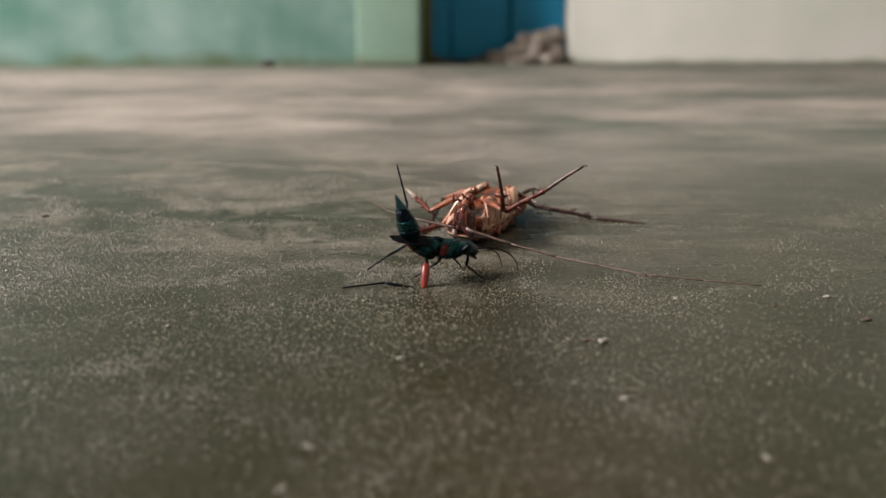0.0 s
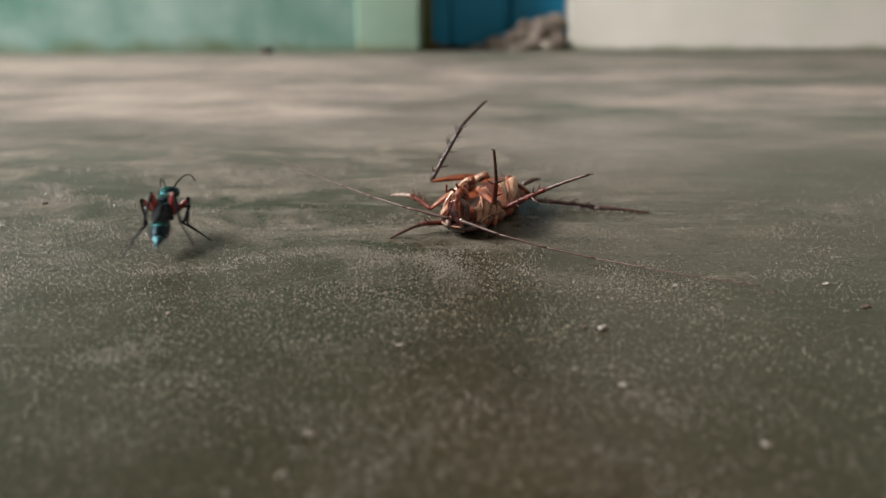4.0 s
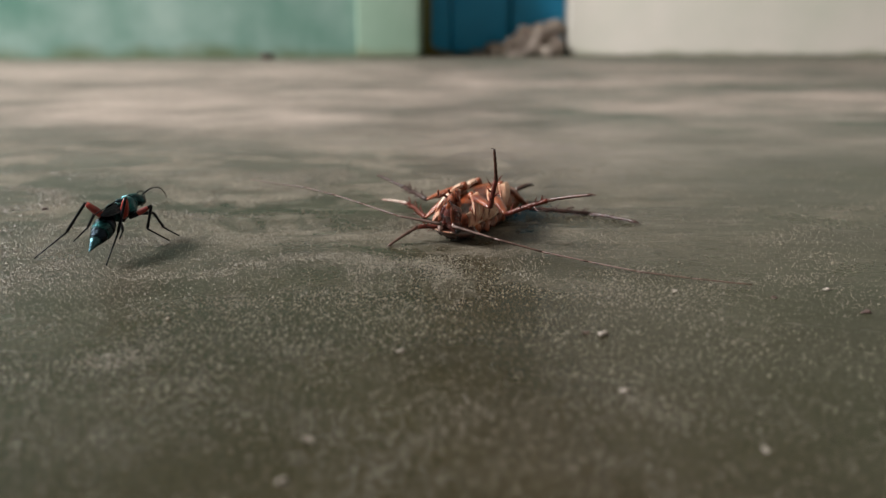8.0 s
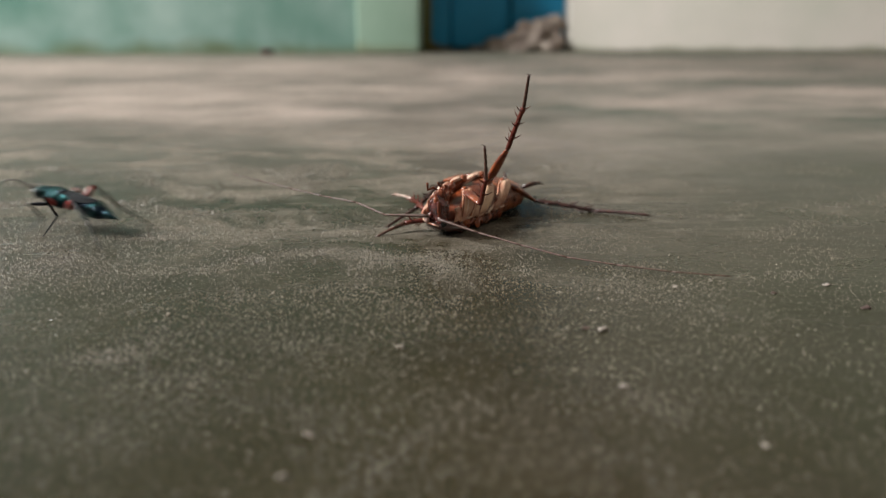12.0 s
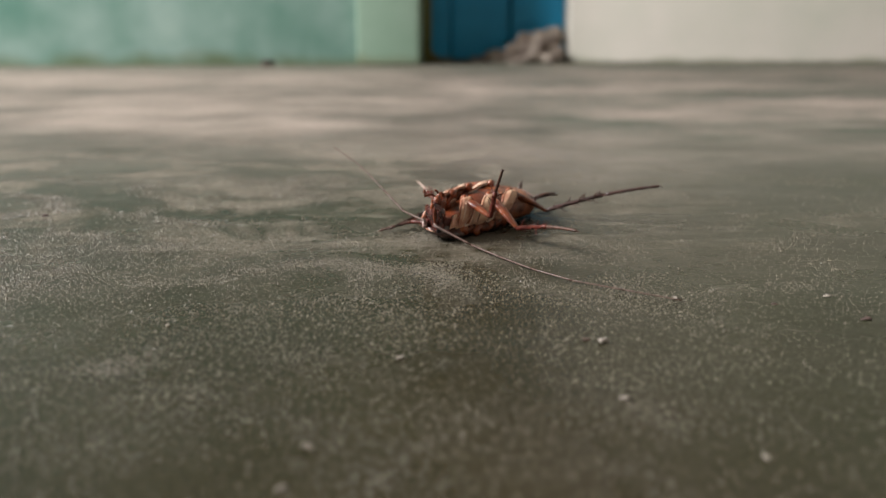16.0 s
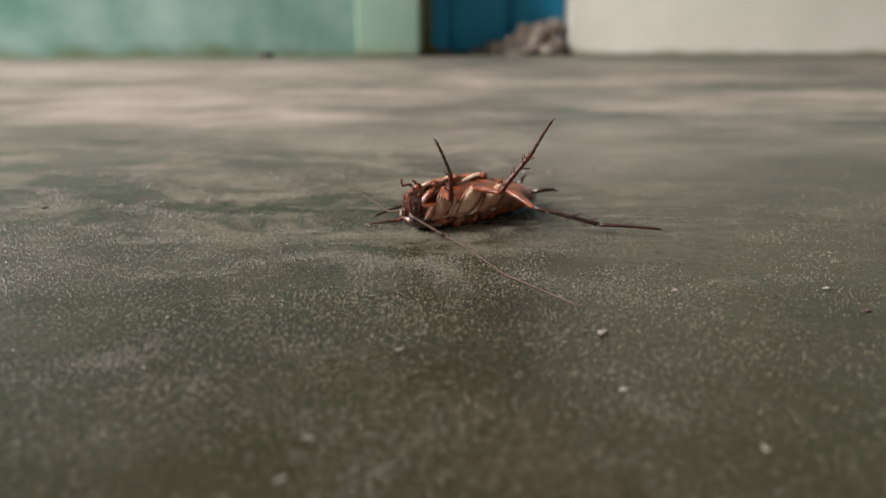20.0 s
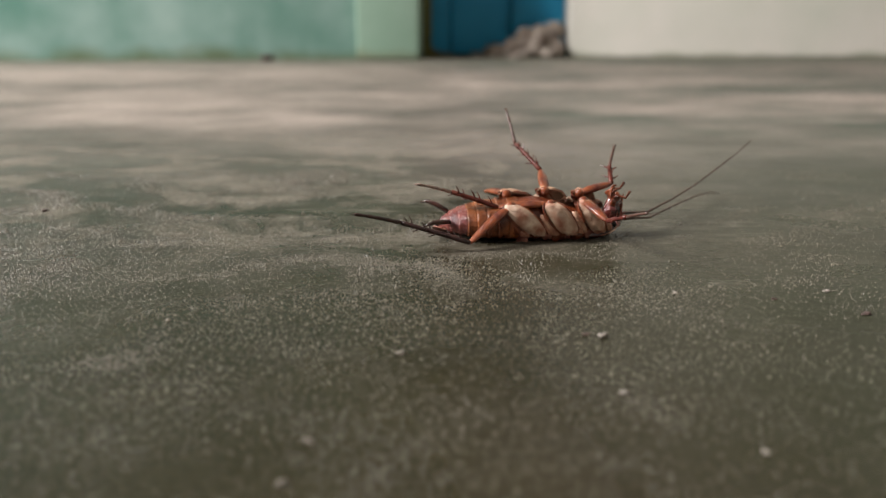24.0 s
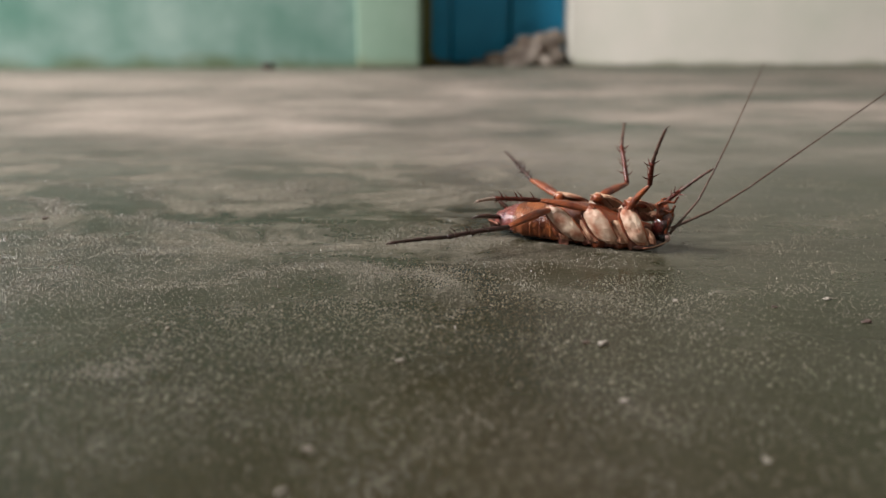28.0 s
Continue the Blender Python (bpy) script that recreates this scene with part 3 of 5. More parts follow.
        w = 5.9 * max(0.0, min(1.0, u * 1.9)) ** 0.5 * (1 - 0.04 * u)
        return max(w, 0.8), 3.1 + 3.9 * min(1, max(0.0, u)) ** 0.45, 2.0 - 1.3 * u
    edges = [-3.0, -5.2, -7.3, -9.3, -11.2, -13.0, -14.7, -16.3, -18.0]
    for k, (a, b) in enumerate(zip(edges, edges[1:])):
        bm = bmesh.new()
        sec = []
        for v, lip in ((-0.12, 0.90), (0.0, 0.985), (0.25, 1.0), (0.6, 1.01), (0.85, 1.04), (1.0, 1.07), (1.08, 1.0), (1.12, 0.92)):
            x = a + (b - a) * v
            w, zt, zb = belly(max(x, -18.25))
            zm = (zt + zb) / 2
            sec.append((x, w * lip, zm + (zt - zm) * lip, zm + (zb - zm) * lip))
        shell(bm, sec, 30)
        for v in bm.verts:
            # creases and sagging between the rings
            out = Vector((0, v.co.y, v.co.z - 3.5)).normalized()
            v.co += out * (0.26 * noise.noise(v.co * 0.42 + Vector((k, 0, 0))) + 0.12 * noise.noise(v.co * 1.3))
        part("abdomen_segment", deep(bm), (BELLY, BELLY, BELLY, BELLY, BELLY, WINE, WINE, WINE)[k], roach,
             "overlapping reddish belly plate")
    for side in (-1, 1):
        bm = bmesh.new()
        tube(bm, [(-16.5, side * 2.6, 4.2), (-18.6, side * 4.2, 4.9), (-20.2, side * 5.3, 5.1), (-21.6, side * 5.9, 4.7)], [0.45, 0.5, 0.36, 0.08], 8)
        part("cercus", deep(bm), DARK, roach, "dark pointed tail feeler")
    # hip plates: broad domed plates, lapped by narrower crumpled ones, each with a thin brown edge
    def plate(base, tip, half, dome, seed, wave=0.16, bow=0.0):
        cols, out = 12, 14
        way = (tip - base).normalized()
        normal = way.cross(Vector((1, 0, 0)))
        if normal.z < 0:
            normal = -normal
        normal.normalize()
        rows_, edge = [], [[], []]
        for i in range(out + 1):
            u = i / out
            w = half * float(np.interp(u, (0, 0.12, 0.35, 0.7, 0.88, 1.0), (0.66, 0.88, 0.98, 1.0, 0.84, 0.52)))
            mid = base.lerp(tip, u) + Vector((bow * math.sin(math.pi * u), 0, 0)) + normal * dome * 0.8 * math.sin(math.pi * min(1, u * 0.9 + 0.1)) ** 0.7
            row = []
            for j in range(cols + 1):
                v = 2 * j / cols - 1
                p = mid + Vector((w * v, 0, 0)) + normal * dome * 0.55 * (1 - v * v)
                k = noise.noise(p * 0.55 + Vector((seed * 5.1, 0, seed))) + 0.5 * noise.noise(p * 1.4 + Vector((seed, seed * 3.7, 0)))
                row.append(p + normal * (wave * k + 0.10 * math.sin(6.5 * v + 2.0 * u + seed)))
            rows_.append(row)
            edge[0].append(row[0].copy())
            edge[1].append(row[-1].copy())
        bm = bmesh.new()
        top = [[bm.verts.new(p) for p in row] for row in rows_]
        low = [[bm.verts.new(p - normal * 0.5) for p in row] for row in rows_]
        for i in range(out):
            for j in range(cols):
                bm.faces.new((top[i][j], top[i + 1][j], top[i + 1][j + 1], top[i][j + 1]))
                bm.faces.new((low[i][j], low[i][j + 1], low[i + 1][j + 1], low[i + 1][j]))
            bm.faces.new((top[i][0], low[i][0], low[i + 1][0], top[i + 1][0]))
            bm.faces.new((top[i][cols], top[i + 1][cols], low[i + 1][cols], low[i][cols]))
        for j in range(cols):
            bm.faces.new((top[0][j], top[0][j + 1], low[0][j + 1], low[0][j]))
            bm.faces.new((top[out][j], low[out][j], low[out][j + 1], top[out][j + 1]))
        return bm, edge

    for key, hip in HIP.items():
        side = 1 if key[1] == "R" else -1
        bx = {"F": 12.6, "M": 6.9, "H": 0.6}[key[0]]
        base = Vector((bx - 0.6, side * {"F": 4.3, "M": 5.1, "H": 5.2}[key[0]], 3.5 if side > 0 else 2.6))
        tip = Vector((hip[0], hip[1] / SLIM, hip[2] / DEEP))
        half = {"F": 2.0, "M": 2.5, "H": 2.6}[key[0]]
        seed = sum(map(ord, key))
        bm, edge = plate(base, tip + Vector((0, side * 0.3, 0.35)), half, 1.45, seed, 0.20)
        # left plates paler than right ones: how light met each put into the colour
        coxa = part("coxa", deep(bm), IVORY if side < 0 else TAN, roach, ("broad ivory" if side < 0 else "wrinkled tan") + " hip plate with brown edges")
        for line, colour, thick in ((edge[0], RUSSET, 0.32), (edge[1], AMBER, 0.17)):
            bm = bmesh.new()
            tube(bm, line, [thick * (0.5 + 0.5 * math.sin(math.pi * k / (len(line) - 1))) for k in range(len(line))], 6)
            part("rim", deep(bm), colour, coxa, "brown edge of the hip plate")
        for lane, ridge, thick in ((-0.35, AMBER, 0.15), (0.42, IVORY, 0.16)):
            bm = bmesh.new()
            line = [edge[0][k].lerp(edge[1][k], 0.5 + 0.5 * lane) + Vector((0, side * 0.34, 0.42)) for k in range(1, 13, 2)]
            tube(bm, line, [thick * q for q in (0.4, 0.9, 1.0, 0.9, 0.7, 0.3)], 6, 0.8)
            part("ridge", deep(bm), ridge, coxa, "raised rib of the hip plate")
        bm = bmesh.new()
        blob(bm, tip, (0.95, 0.9, 0.8), (0, 0, 0), 10, 8, 0.15, 5)
        part("trochanter", deep(bm), AMBER, coxa, "amber joint knob")
        # narrower lapping plates behind it, and the pale lobe at its foot
        for k, (dx, w, reach, colour) in enumerate(((-3.2, 1.25, 0.66, TAN if side < 0 else IVORY), (-2.0, 0.6, 0.90, AMBER), (2.4, 0.75, 0.5, TAN))):
            if key[0] == "H" and k == 0:
                colour = AMBER
            b0 = base + Vector((dx, side * 0.1 - 0.1 * side * k, -0.2))
            bm, edge = plate(b0, b0.lerp(tip + Vector((dx * 0.8, 0, 0)), reach), w, 0.9, seed + 11 * k, 0.30, 0.3)
            flap = part("side_plate", deep(bm), colour, roach, "crumpled brown side plate")
            bm = bmesh.new()
            tube(bm, edge[0], [0.14] * len(edge[0]), 5)
            part("rim", deep(bm), RUSSET, flap)
        for k, dx in enumerate((0.6, -2.3)):
            bm = bmesh.new()
            b0 = base + Vector((dx, side * 0.35, -0.35))
            bm, _ = plate(b0, b0 + Vector((-1.3, -side * 1.0, 1.9)), 1.45 - 0.3 * k, 0.5, seed + 5 * k, 0.28)
            part("skin_lobe", deep(bm), IVORY if (side < 0) == (k == 0) else TAN, roach, "small pale lobe of skin")
    # side skin under the hip plates, shade put into its colour
    for side in (-1, 1):
        bm = bmesh.new()
        xs = [13.6 - 0.6 * k for k in range(30)]
        tube(bm, [(x, side * (4.2 - 0.045 * max(0, x - 4) ** 1.6), 1.7 + 0.15 * math.sin(2.1 * x)) for x in xs], [(0.75 if side < 0 else 1.0) + 0.3 * noise.noise(Vector((x * 0.5, side, 0))) + 0.2 * noise.noise(Vector((x * 1.7, side, 3))) for x in xs], 10)
        part("side_fold", deep(bm), UNDER_SHADE, roach, "crumpled dark side skin")
        # crumpled lobes at the feet of the hip plates
        for k, x in enumerate((-2.2, -0.2, 2.1, 4.4, 6.3, 8.3, 10.2, 12.0)):
            bm = bmesh.new()
            out = 4.95 - 0.05 * max(0.0, x - 4) ** 1.55
            blob(bm, (x, side * out, 2.35 + 0.3 * math.sin(2.3 * k + side)), (1.25 + 0.2 * math.sin(3.1 * k), 0.72, 1.05 + 0.25 * math.cos(1.9 * k)), (12 * side, 8 * math.sin(k), 0), 22, 16, 0.75, 2.7 * k + side)
            part("skin_lobe", deep(bm), (FLESH, RUSSET, FLESH, RUSSET)[(k + (side > 0)) % 4] if side < 0 else (AMBER, RUSSET)[k % 2], roach, "crumpled reddish lobe of skin")
    # lateral skin between the hip plates
    for x, s in ((9.6, 1), (9.6, -1), (3.6, 1), (3.6, -1), (-2.0, 1), (-2.0, -1)):
        bm = bmesh.new()
        blob(bm, (x, s * 2.9, 5.1), (1.2, 1.2, 1.1), (0, 0, 0), 12, 8, 0.2, x + s)
        part("sternite", deep(bm), RUSSET, roach)
    # head, bent under, with mouth parts
    bm = bmesh.new()
    blob(bm, (15.2, 0, 4.15), (1.75, 2.5, 3.7), (0, 14, 0), 34, 28, 0.42, 6)
    head = part("head", deep(bm), BLOOD, roach, "dark red head bent under")
    for side in (-1, 1):
        bm = bmesh.new()
        blob(bm, (15.4, side * 1.95, 2.4), (0.95, 0.75, 1.3), (0, 16, 0), 12, 8)
        part("eye", deep(bm), EYE_BLACK, head, "black compound eye")
        bm = bmesh.new()
        tube(bm, [(14.9, side * 1.0, 7.6), (15.9, side * 1.9, 8.3), (17.2, side * 2.4, 8.0), (17.9, side * 2.2, 9.3)], [0.26, 0.24, 0.22, 0.25], 7)
        part("palp", deep(bm), RUSSET, head, "jointed mouth feeler")
        bm = bmesh.new()
        tube(bm, [(14.6, side * 0.6, 7.8), (15.2, side * 1.0, 9.0), (16.0, side * 0.9, 9.3)], [0.24, 0.22, 0.2], 7)
        part("palp", deep(bm), RUSSET, head, "jointed mouth feeler")
    bm = bmesh.new()
    blob(bm, (15.9, 0, 7.3), (0.85, 1.25, 1.1), (0, 16, 0), 12, 8)
    part("upper_lip", deep(bm), AMBER, head)
    bm = bmesh.new()
    blob(bm, (16.6, 0.3, 6.0), (0.4, 0.7, 0.9), (0, 16, 0), 12, 8, 0.35, 3)
    part("face_patch", deep(bm), RUSSET, head, "red-brown face plate")
    for y, z, tall, colour in ((-1.3, 5.4, 1.5, BLOOD), (1.0, 5.2, 1.5, RUSSET), (0.1, 6.9, 0.9, AMBER), (-1.9, 5.0, 1.3, RUSSET), (1.9, 5.4, 1.2, BLOOD)):
        bm = bmesh.new()
        blob(bm, (17.25 - 0.35 * abs(y), y, z), (0.32, 0.42, tall), (6 * y, 14, 0), 14, 14, 0.8, y)
        part("face_ridge", deep(bm), colour, head, "glossy ridge of the face")
    bm = bmesh.new()
    blob(bm, (16.7, -1.75, 2.9), (0.55, 0.55, 0.75), (8, 16, -35), 14, 10, 0.3, 8)
    part("cheek", deep(bm), GLEAM, head, "glossy pale spot under the eye")
    for side in (-1, 1):
        bm = bmesh.new()
        for py, pz, colour, seed in ((0.9, 5.6, BLOOD, 1), (1.5, 4.6, RUSSET, 2), (0.5, 4.7, BLOOD, 3), (0.35, 6.6, RUSSET, 4)):
            # creased mouth and face folds
            blob(bm, (16.45 - 0.1 * seed, side * py, pz), (0.35, 0.42, 0.8), (18 * side, 18, 10 * side * seed), 12, 10, 0.9, seed + side)
            part("face_fold", deep(bm), colour, head, "creased fold of the face")
            bm = bmesh.new()
        blob(bm, (16.6, side * 1.25, 3.6), (0.35, 0.35, 0.35), (0, 16, 0), 10, 8)
        part("antenna_socket", deep(bm), GLEAM, head, "pale antenna socket")
        for k, (px, py, pz) in enumerate(((15.3, 1.5, 6.9), (14.8, 0.7, 8.1), (16.2, 0.6, 6.4))):
            bm = bmesh.new()
            blob(bm, (px, side * py, pz), (0.6, 0.5, 0.85), (20 * side, 30 * k, 15), 14, 10, 0.9, k + side)
            part("mouth_plate", deep(bm), (RUSSET, AMBER, RUSSET)[k], head)
    legs = {key: cockroach_leg(key, roach) for key in HIP}
    feelers = {}
    for key in "RL":
        chain = []
        for k in range(LINKS):
            bm = bmesh.new()
            r0, r1 = 0.23 * (1 - 0.55 * k / LINKS), 0.23 * (1 - 0.55 * (k + 1) / LINKS)
            if k == 0:
                r0 = 0.32
            n = 8
            tube(bm, [(LINK * j / n, 0, 0) for j in range(n + 1)], [(r0 + (r1 - r0) * j / n) * (1.06 if j % 2 else 0.94) for j in range(n + 1)], 6)
            blob(bm, (LINK, 0, 0), (r1, r1, r1), (0, 0, 0), 6, 4)
            chain.append(part("antenna", scaled(bm), FEELER, roach, "long thin brown antenna"))
        feelers[key] = chain
    return roach, legs, feelers


# ---- jewel wasp: x to its head, z up, origin in its thorax ----
WASP_HIP = {"f": (4.2, 1.0, -1.4), "m": (1.6, 1.2, -1.7), "h": (-0.8, 1.2, -1.6)}
WASP_LEG = {"f": (3.8, 3.6, 3.8), "m": (4.4, 5.0, 5.2), "h": (5.2, 6.4, 7.0)}
STANCE = {"f": (8.0, 4.2), "m": (0.5, 7.6), "h": (-8.0, 6.4)}


def build_wasp():
    wasp = thing("jewel_wasp", "slender metallic blue-green wasp with red thighs", "wasp")
    bm = bmesh.new()
    blob(bm, (7.3, 0, 0.3), (1.75, 1.9, 1.25), (0, 22, 0), 24, 16, 0.12, 3)
    head = part("head", scaled(bm), JEWEL, wasp, "metallic blue-green head")
    for side in (-1, 1):
        bm = bmesh.new()
        blob(bm, (7.55, side * 1.35, 0.25), (0.8, 0.55, 0.9), (0, 22, 0), 12, 8)
        part("eye", scaled(bm), EYE_BLACK, head, "black compound eye")
        bm = bmesh.new()
        tube(bm, [(8.0, side * 0.5, -0.6), (8.7, side * 0.6, -1.1), (9.1, side * 0.15, -1.3)], [0.28, 0.22, 0.06], 6)
        part("mandible", scaled(bm), INK, head)
    feelers = []
    for side in (-1, 1):
        bm = bmesh.new()
        pts, rad = [], []
        for k in range(15):
            u = k / 14
            a = radians(48 - 88 * u ** 2.2)
            if k == 0:
                p = Vector((0, 0, 0))
            else:
                p = Vector(pts[-1]) + Vector((math.cos(a), side * 0.10, math.sin(a))) * (10.0 / 14)
            pts.append(p)
            rad.append((0.20 if k % 2 else 0.17) * (1 - 0.55 * u))
        tube(bm, pts, rad, 6)
        ob = part("antenna", scaled(bm), INK, wasp, "curved black antenna")
        ob.location = (8.1 * MM, side * 0.5 * MM, 0.6 * MM)
        feelers.append(ob)
    bm = bmesh.new()
    tube(bm, [(6.4, 0, 0.0), (5.6, 0, -0.1), (4.9, 0, 0.05), (4.2, 0, 0.2)], [0.75, 1.15, 1.6, 1.8], 14)
    part("neck", scaled(bm), JEWEL, wasp, "metallic neck")
    bm = bmesh.new()
    blob(bm, (3.0, 0, 0.1), (2.3, 2.1, 1.8), (0, -6, 0), 28, 18, 0.25, 2)
    part("thorax", scaled(bm), JEWEL, wasp, "pitted metallic blue-green thorax")
    bm = bmesh.new()
    blob(bm, (-0.1, 0, -0.1), (2.1, 2.0, 1.75), (0, 8, 0), 26, 16, 0.25, 4)
    part("propodeum", scaled(bm), JEWEL, wasp, "pitted metallic rear thorax")
    bm = bmesh.new()
    blob(bm, (1.4, 0, 1.6), (0.9, 0.9, 0.4), (0, 0, 0), 12, 8)
    part("scutellum", scaled(bm), SAPPHIRE, wasp)
    bm = bmesh.new()
    tube(bm, [(-1.6, 0, -0.5), (-2.2, 0, -0.5), (-2.9, 0, -0.4)], [0.42, 0.3, 0.42], 8)
    part("waist", scaled(bm), INK, wasp, "thin black waist")
    # abdomen: overlapping glossy rings on one part that bends at the waist
    prof = [(-0.0, 0.35), (-0.7, 0.95), (-1.7, 1.5), (-2.9, 1.78), (-4.2, 1.78), (-5.6, 1.45), (-7.2, 0.88), (-8.6, 0.38), (-9.6, 0.05)]
    xs = [p[0] for p in prof][::-1]
    rs = [p[1] for p in prof][::-1]
    cuts = [0.0, -1.7, -3.5, -5.2, -6.8, -9.6]
    abdomen = None
    for k, (a, b) in enumerate(zip(cuts, cuts[1:])):
        bm = bmesh.new()
        sec = []
        for v in (0, 0.2, 0.4, 0.6, 0.8, 1.0, 1.04):
            x = a + (b - a) * v
            r = float(np.interp(x, xs, rs)) * (1.03 if 0.5 < v < 1.02 else (0.93 if v > 1.02 else 1.0)) + 0.03
            drop = -0.012 * x * x
            sec.append((x, r * 0.95, drop + r * 0.85, drop - r * 0.95))
        shell(bm, sec, 18)
        if abdomen is None:
            abdomen = part("abdomen", scaled(bm), SAPPHIRE, wasp, "glossy dark blue pointed abdomen")
        else:
            part("abdomen_ring", scaled(bm), (SAPPHIRE, SAPPHIRE, JEWEL, SAPPHIRE, TIP_GLINT)[k], abdomen)
    abdomen.location = (-2.6 * MM, 0, -0.35 * MM)
    for side in (-1, 1):
        bm = bmesh.new()
        outline = [(0.5, 0.3), (-0.6, 1.0), (-2.4, 1.5), (-4.8, 1.6), (-6.8, 1.25), (-8.0, 0.6), (-8.3, 0.1), (-6, -0.4), (-2, -0.35)]
        lo = [bm.verts.new((x, side * y, 0.0)) for x, y in outline]
        hi = [bm.verts.new((x, side * y, 0.07)) for x, y in outline]
        bm.faces.new(lo)
        bm.faces.new(hi)
        for k in range(len(outline)):
            j = (k + 1) % len(outline)
            bm.faces.new((lo[k], lo[j], hi[j], hi[k]))
        w = part("wing", scaled(bm), SMOKE, wasp, "folded smoky wing", False)
        for line in (((0.3, 0.2), (-2.6, 0.9), (-5.4, 1.0), (-7.6, 0.5)), ((0.3, 0.05), (-2.8, 0.3), (-5.6, 0.35), (-7.9, 0.15)), ((-2.6, 0.9), (-3.4, 0.32)), ((-4.9, 1.0), (-5.6, 0.35))):
            bm = bmesh.new()
            tube(bm, [(x, side * y, 0.08) for x, y in line], [0.05] * len(line), 5)
            part("vein", scaled(bm), INK, w)
        w.matrix_basis = pose(1.0 * MM, side * 0.45 * MM, (1.62 + 0.08 * side) * MM, side * -30, -3, side * 1)
    legs = {}
    for key in ("fl", "fr", "ml", "mr", "hl", "hr"):
        f, t, s = WASP_LEG[key[0]]
        big = {"f": 0.8, "m": 1.0, "h": 1.1}[key[0]]
        bm = bmesh.new()
        tube(bm, [(f * k, 0, 0) for k in (0, 0.12, 0.3, 0.6, 0.85, 1.0)], [0.28 * big, 0.33 * big, 0.47 * big, 0.45 * big, 0.34 * big, 0.26 * big], 10)
        femur = part("femur", scaled(bm), INK, wasp, "blue-black thigh")
        if key[0] != "f":
            a, z = {"m": (0.30, 0.90), "h": (0.16, 0.97)}[key[0]]
            plump = 0.72 if key[0] == "m" else 0.88
            bm = bmesh.new()
            tube(bm, [(f * (a + (z - a) * k), 0, 0) for k in (0, 0.15, 0.5, 0.85, 1.0)], [q * big * plump for q in (0.42, 0.68, 0.74, 0.54, 0.36)], 12)
            part("thigh_band", scaled(bm), SCARLET, femur, "scarlet thigh")
        bm = bmesh.new()
        tube(bm, [(t * k, 0, 0) for k in (0, 0.1, 0.5, 0.9, 1.0)], [0.26, 0.27, 0.24, 0.28, 0.2], 8)
        for k in range(5):
            x = t * (0.3 + 0.15 * k)
            tube(bm, [(x, 0, 0), (x + 0.45, 0.2 * (-1) ** k, -0.55)], [0.06, 0.015], 4)
        tibia = part("tibia", scaled(bm), INK, wasp, "blue-black shin")
        bm = bmesh.new()
        tube(bm, [(s * k / 10, 0, 0) for k in range(11)], [(0.21 if k % 2 else 0.17) * (1 - 0.03 * k) for k in range(11)], 6)
        tarsus = part("tarsus", scaled(bm), INK, wasp, "thin black foot")
        legs[key] = (femur, tibia, tarsus)
    return wasp, abdomen, legs, feelers


cockroach, roach_legs, roach_feelers = build_cockroach()
jewel_wasp, wasp_abdomen, wasp_legs, wasp_feelers = build_wasp()


# ---- how they move ----
def bearing(az, el):
    a, e = radians(az), radians(el)
    return Vector((math.cos(e) * math.cos(a), math.cos(e) * math.sin(a), math.sin(e)))


def aim(where, d):
    """A pose at where with x along d and z as far up as it can be."""
    return Matrix.Translation(where) @ d.to_track_quat("X", "Z").to_matrix().to_4x4()


def between(a, b, u):
    c = max(-1.0, min(1.0, a.dot(b)))
    w = math.acos(c)
    if w < 1e-4:
        return b.copy()
    if w > 3.0:
        m = (a + b + Vector((0, 0, 0.3))).normalized()
        return between(a, m, 2 * u) if u < 0.5 else between(m, b, 2 * u - 1)
    return (a * math.sin((1 - u) * w) + b * math.sin(u * w)) / math.sin(w)


def ticks(step=0.1, end=28.0):
    return sorted([round(k * step, 3) for k in range(int(end / step + 1.5))] + [20.96])


def chain_rows(rows, base, lengths, times):
    """Rows of (t, azimuth, elevation, ...) turned into rows of poses for each link of a chain."""
    keys = [(r[0], [bearing(r[i], r[i + 1]) for i in range(1, len(r), 2)]) for r in rows]
    out = [[] for _ in lengths]
    last = None
    for t in times:
        k = max(i for i, q in enumerate(keys) if q[0] <= t + 1e-6)
        a, b = keys[k], keys[min(k + 1, len(keys) - 1)]
        u = 0.0 if b[0] == a[0] else (t - a[0]) / (b[0] - a[0])
        u = u * u * (3 - 2 * u)
        p = Vector(base) * MM
        for j, n in enumerate(lengths):
            d = between(a[1][j], b[1][j], u)
            out[j].append((t, aim(p, d)))
            p = p + d * n * MM
    return out


def stretch(rows, t):
    k = max([i for i, q in enumerate(rows) if q[0] <= t + 1e-6] or [0])
    a, b = rows[k], rows[min(k + 1, len(rows) - 1)]
    u = 0.0 if b[0] <= a[0] else min(1.0, max(0.0, (t - a[0]) / (b[0] - a[0])))
    return [p + (q - p) * u for p, q in zip(a, b)]


def wasp_motion(rows, feet):
    """rows: t, x, y, z, yaw, pitch, bend of the abdomen. feet: where each foot stands on the floor, and when."""
    times = [t for t in ticks() if t <= 12.6 or 16.4 <= t <= 19.7] + [13.5, 14.5, 15.5, 20.5, 28.0]
    times = sorted(set(times) | {q[0] for q in rows})
    place, bend, limbs = [], [], {k: ([], [], []) for k in wasp_legs}
    for t in times:
        _, x, y, z, yaw, pitch, ab = stretch(rows, t)
        m = pose(x, y, z, 0, pitch, yaw)
        place.append((t, m))
        bend.append((t, pose(-2.6 * MM, 0, -0.35 * MM, 0, ab, 0)))
        inv = m.inverted()
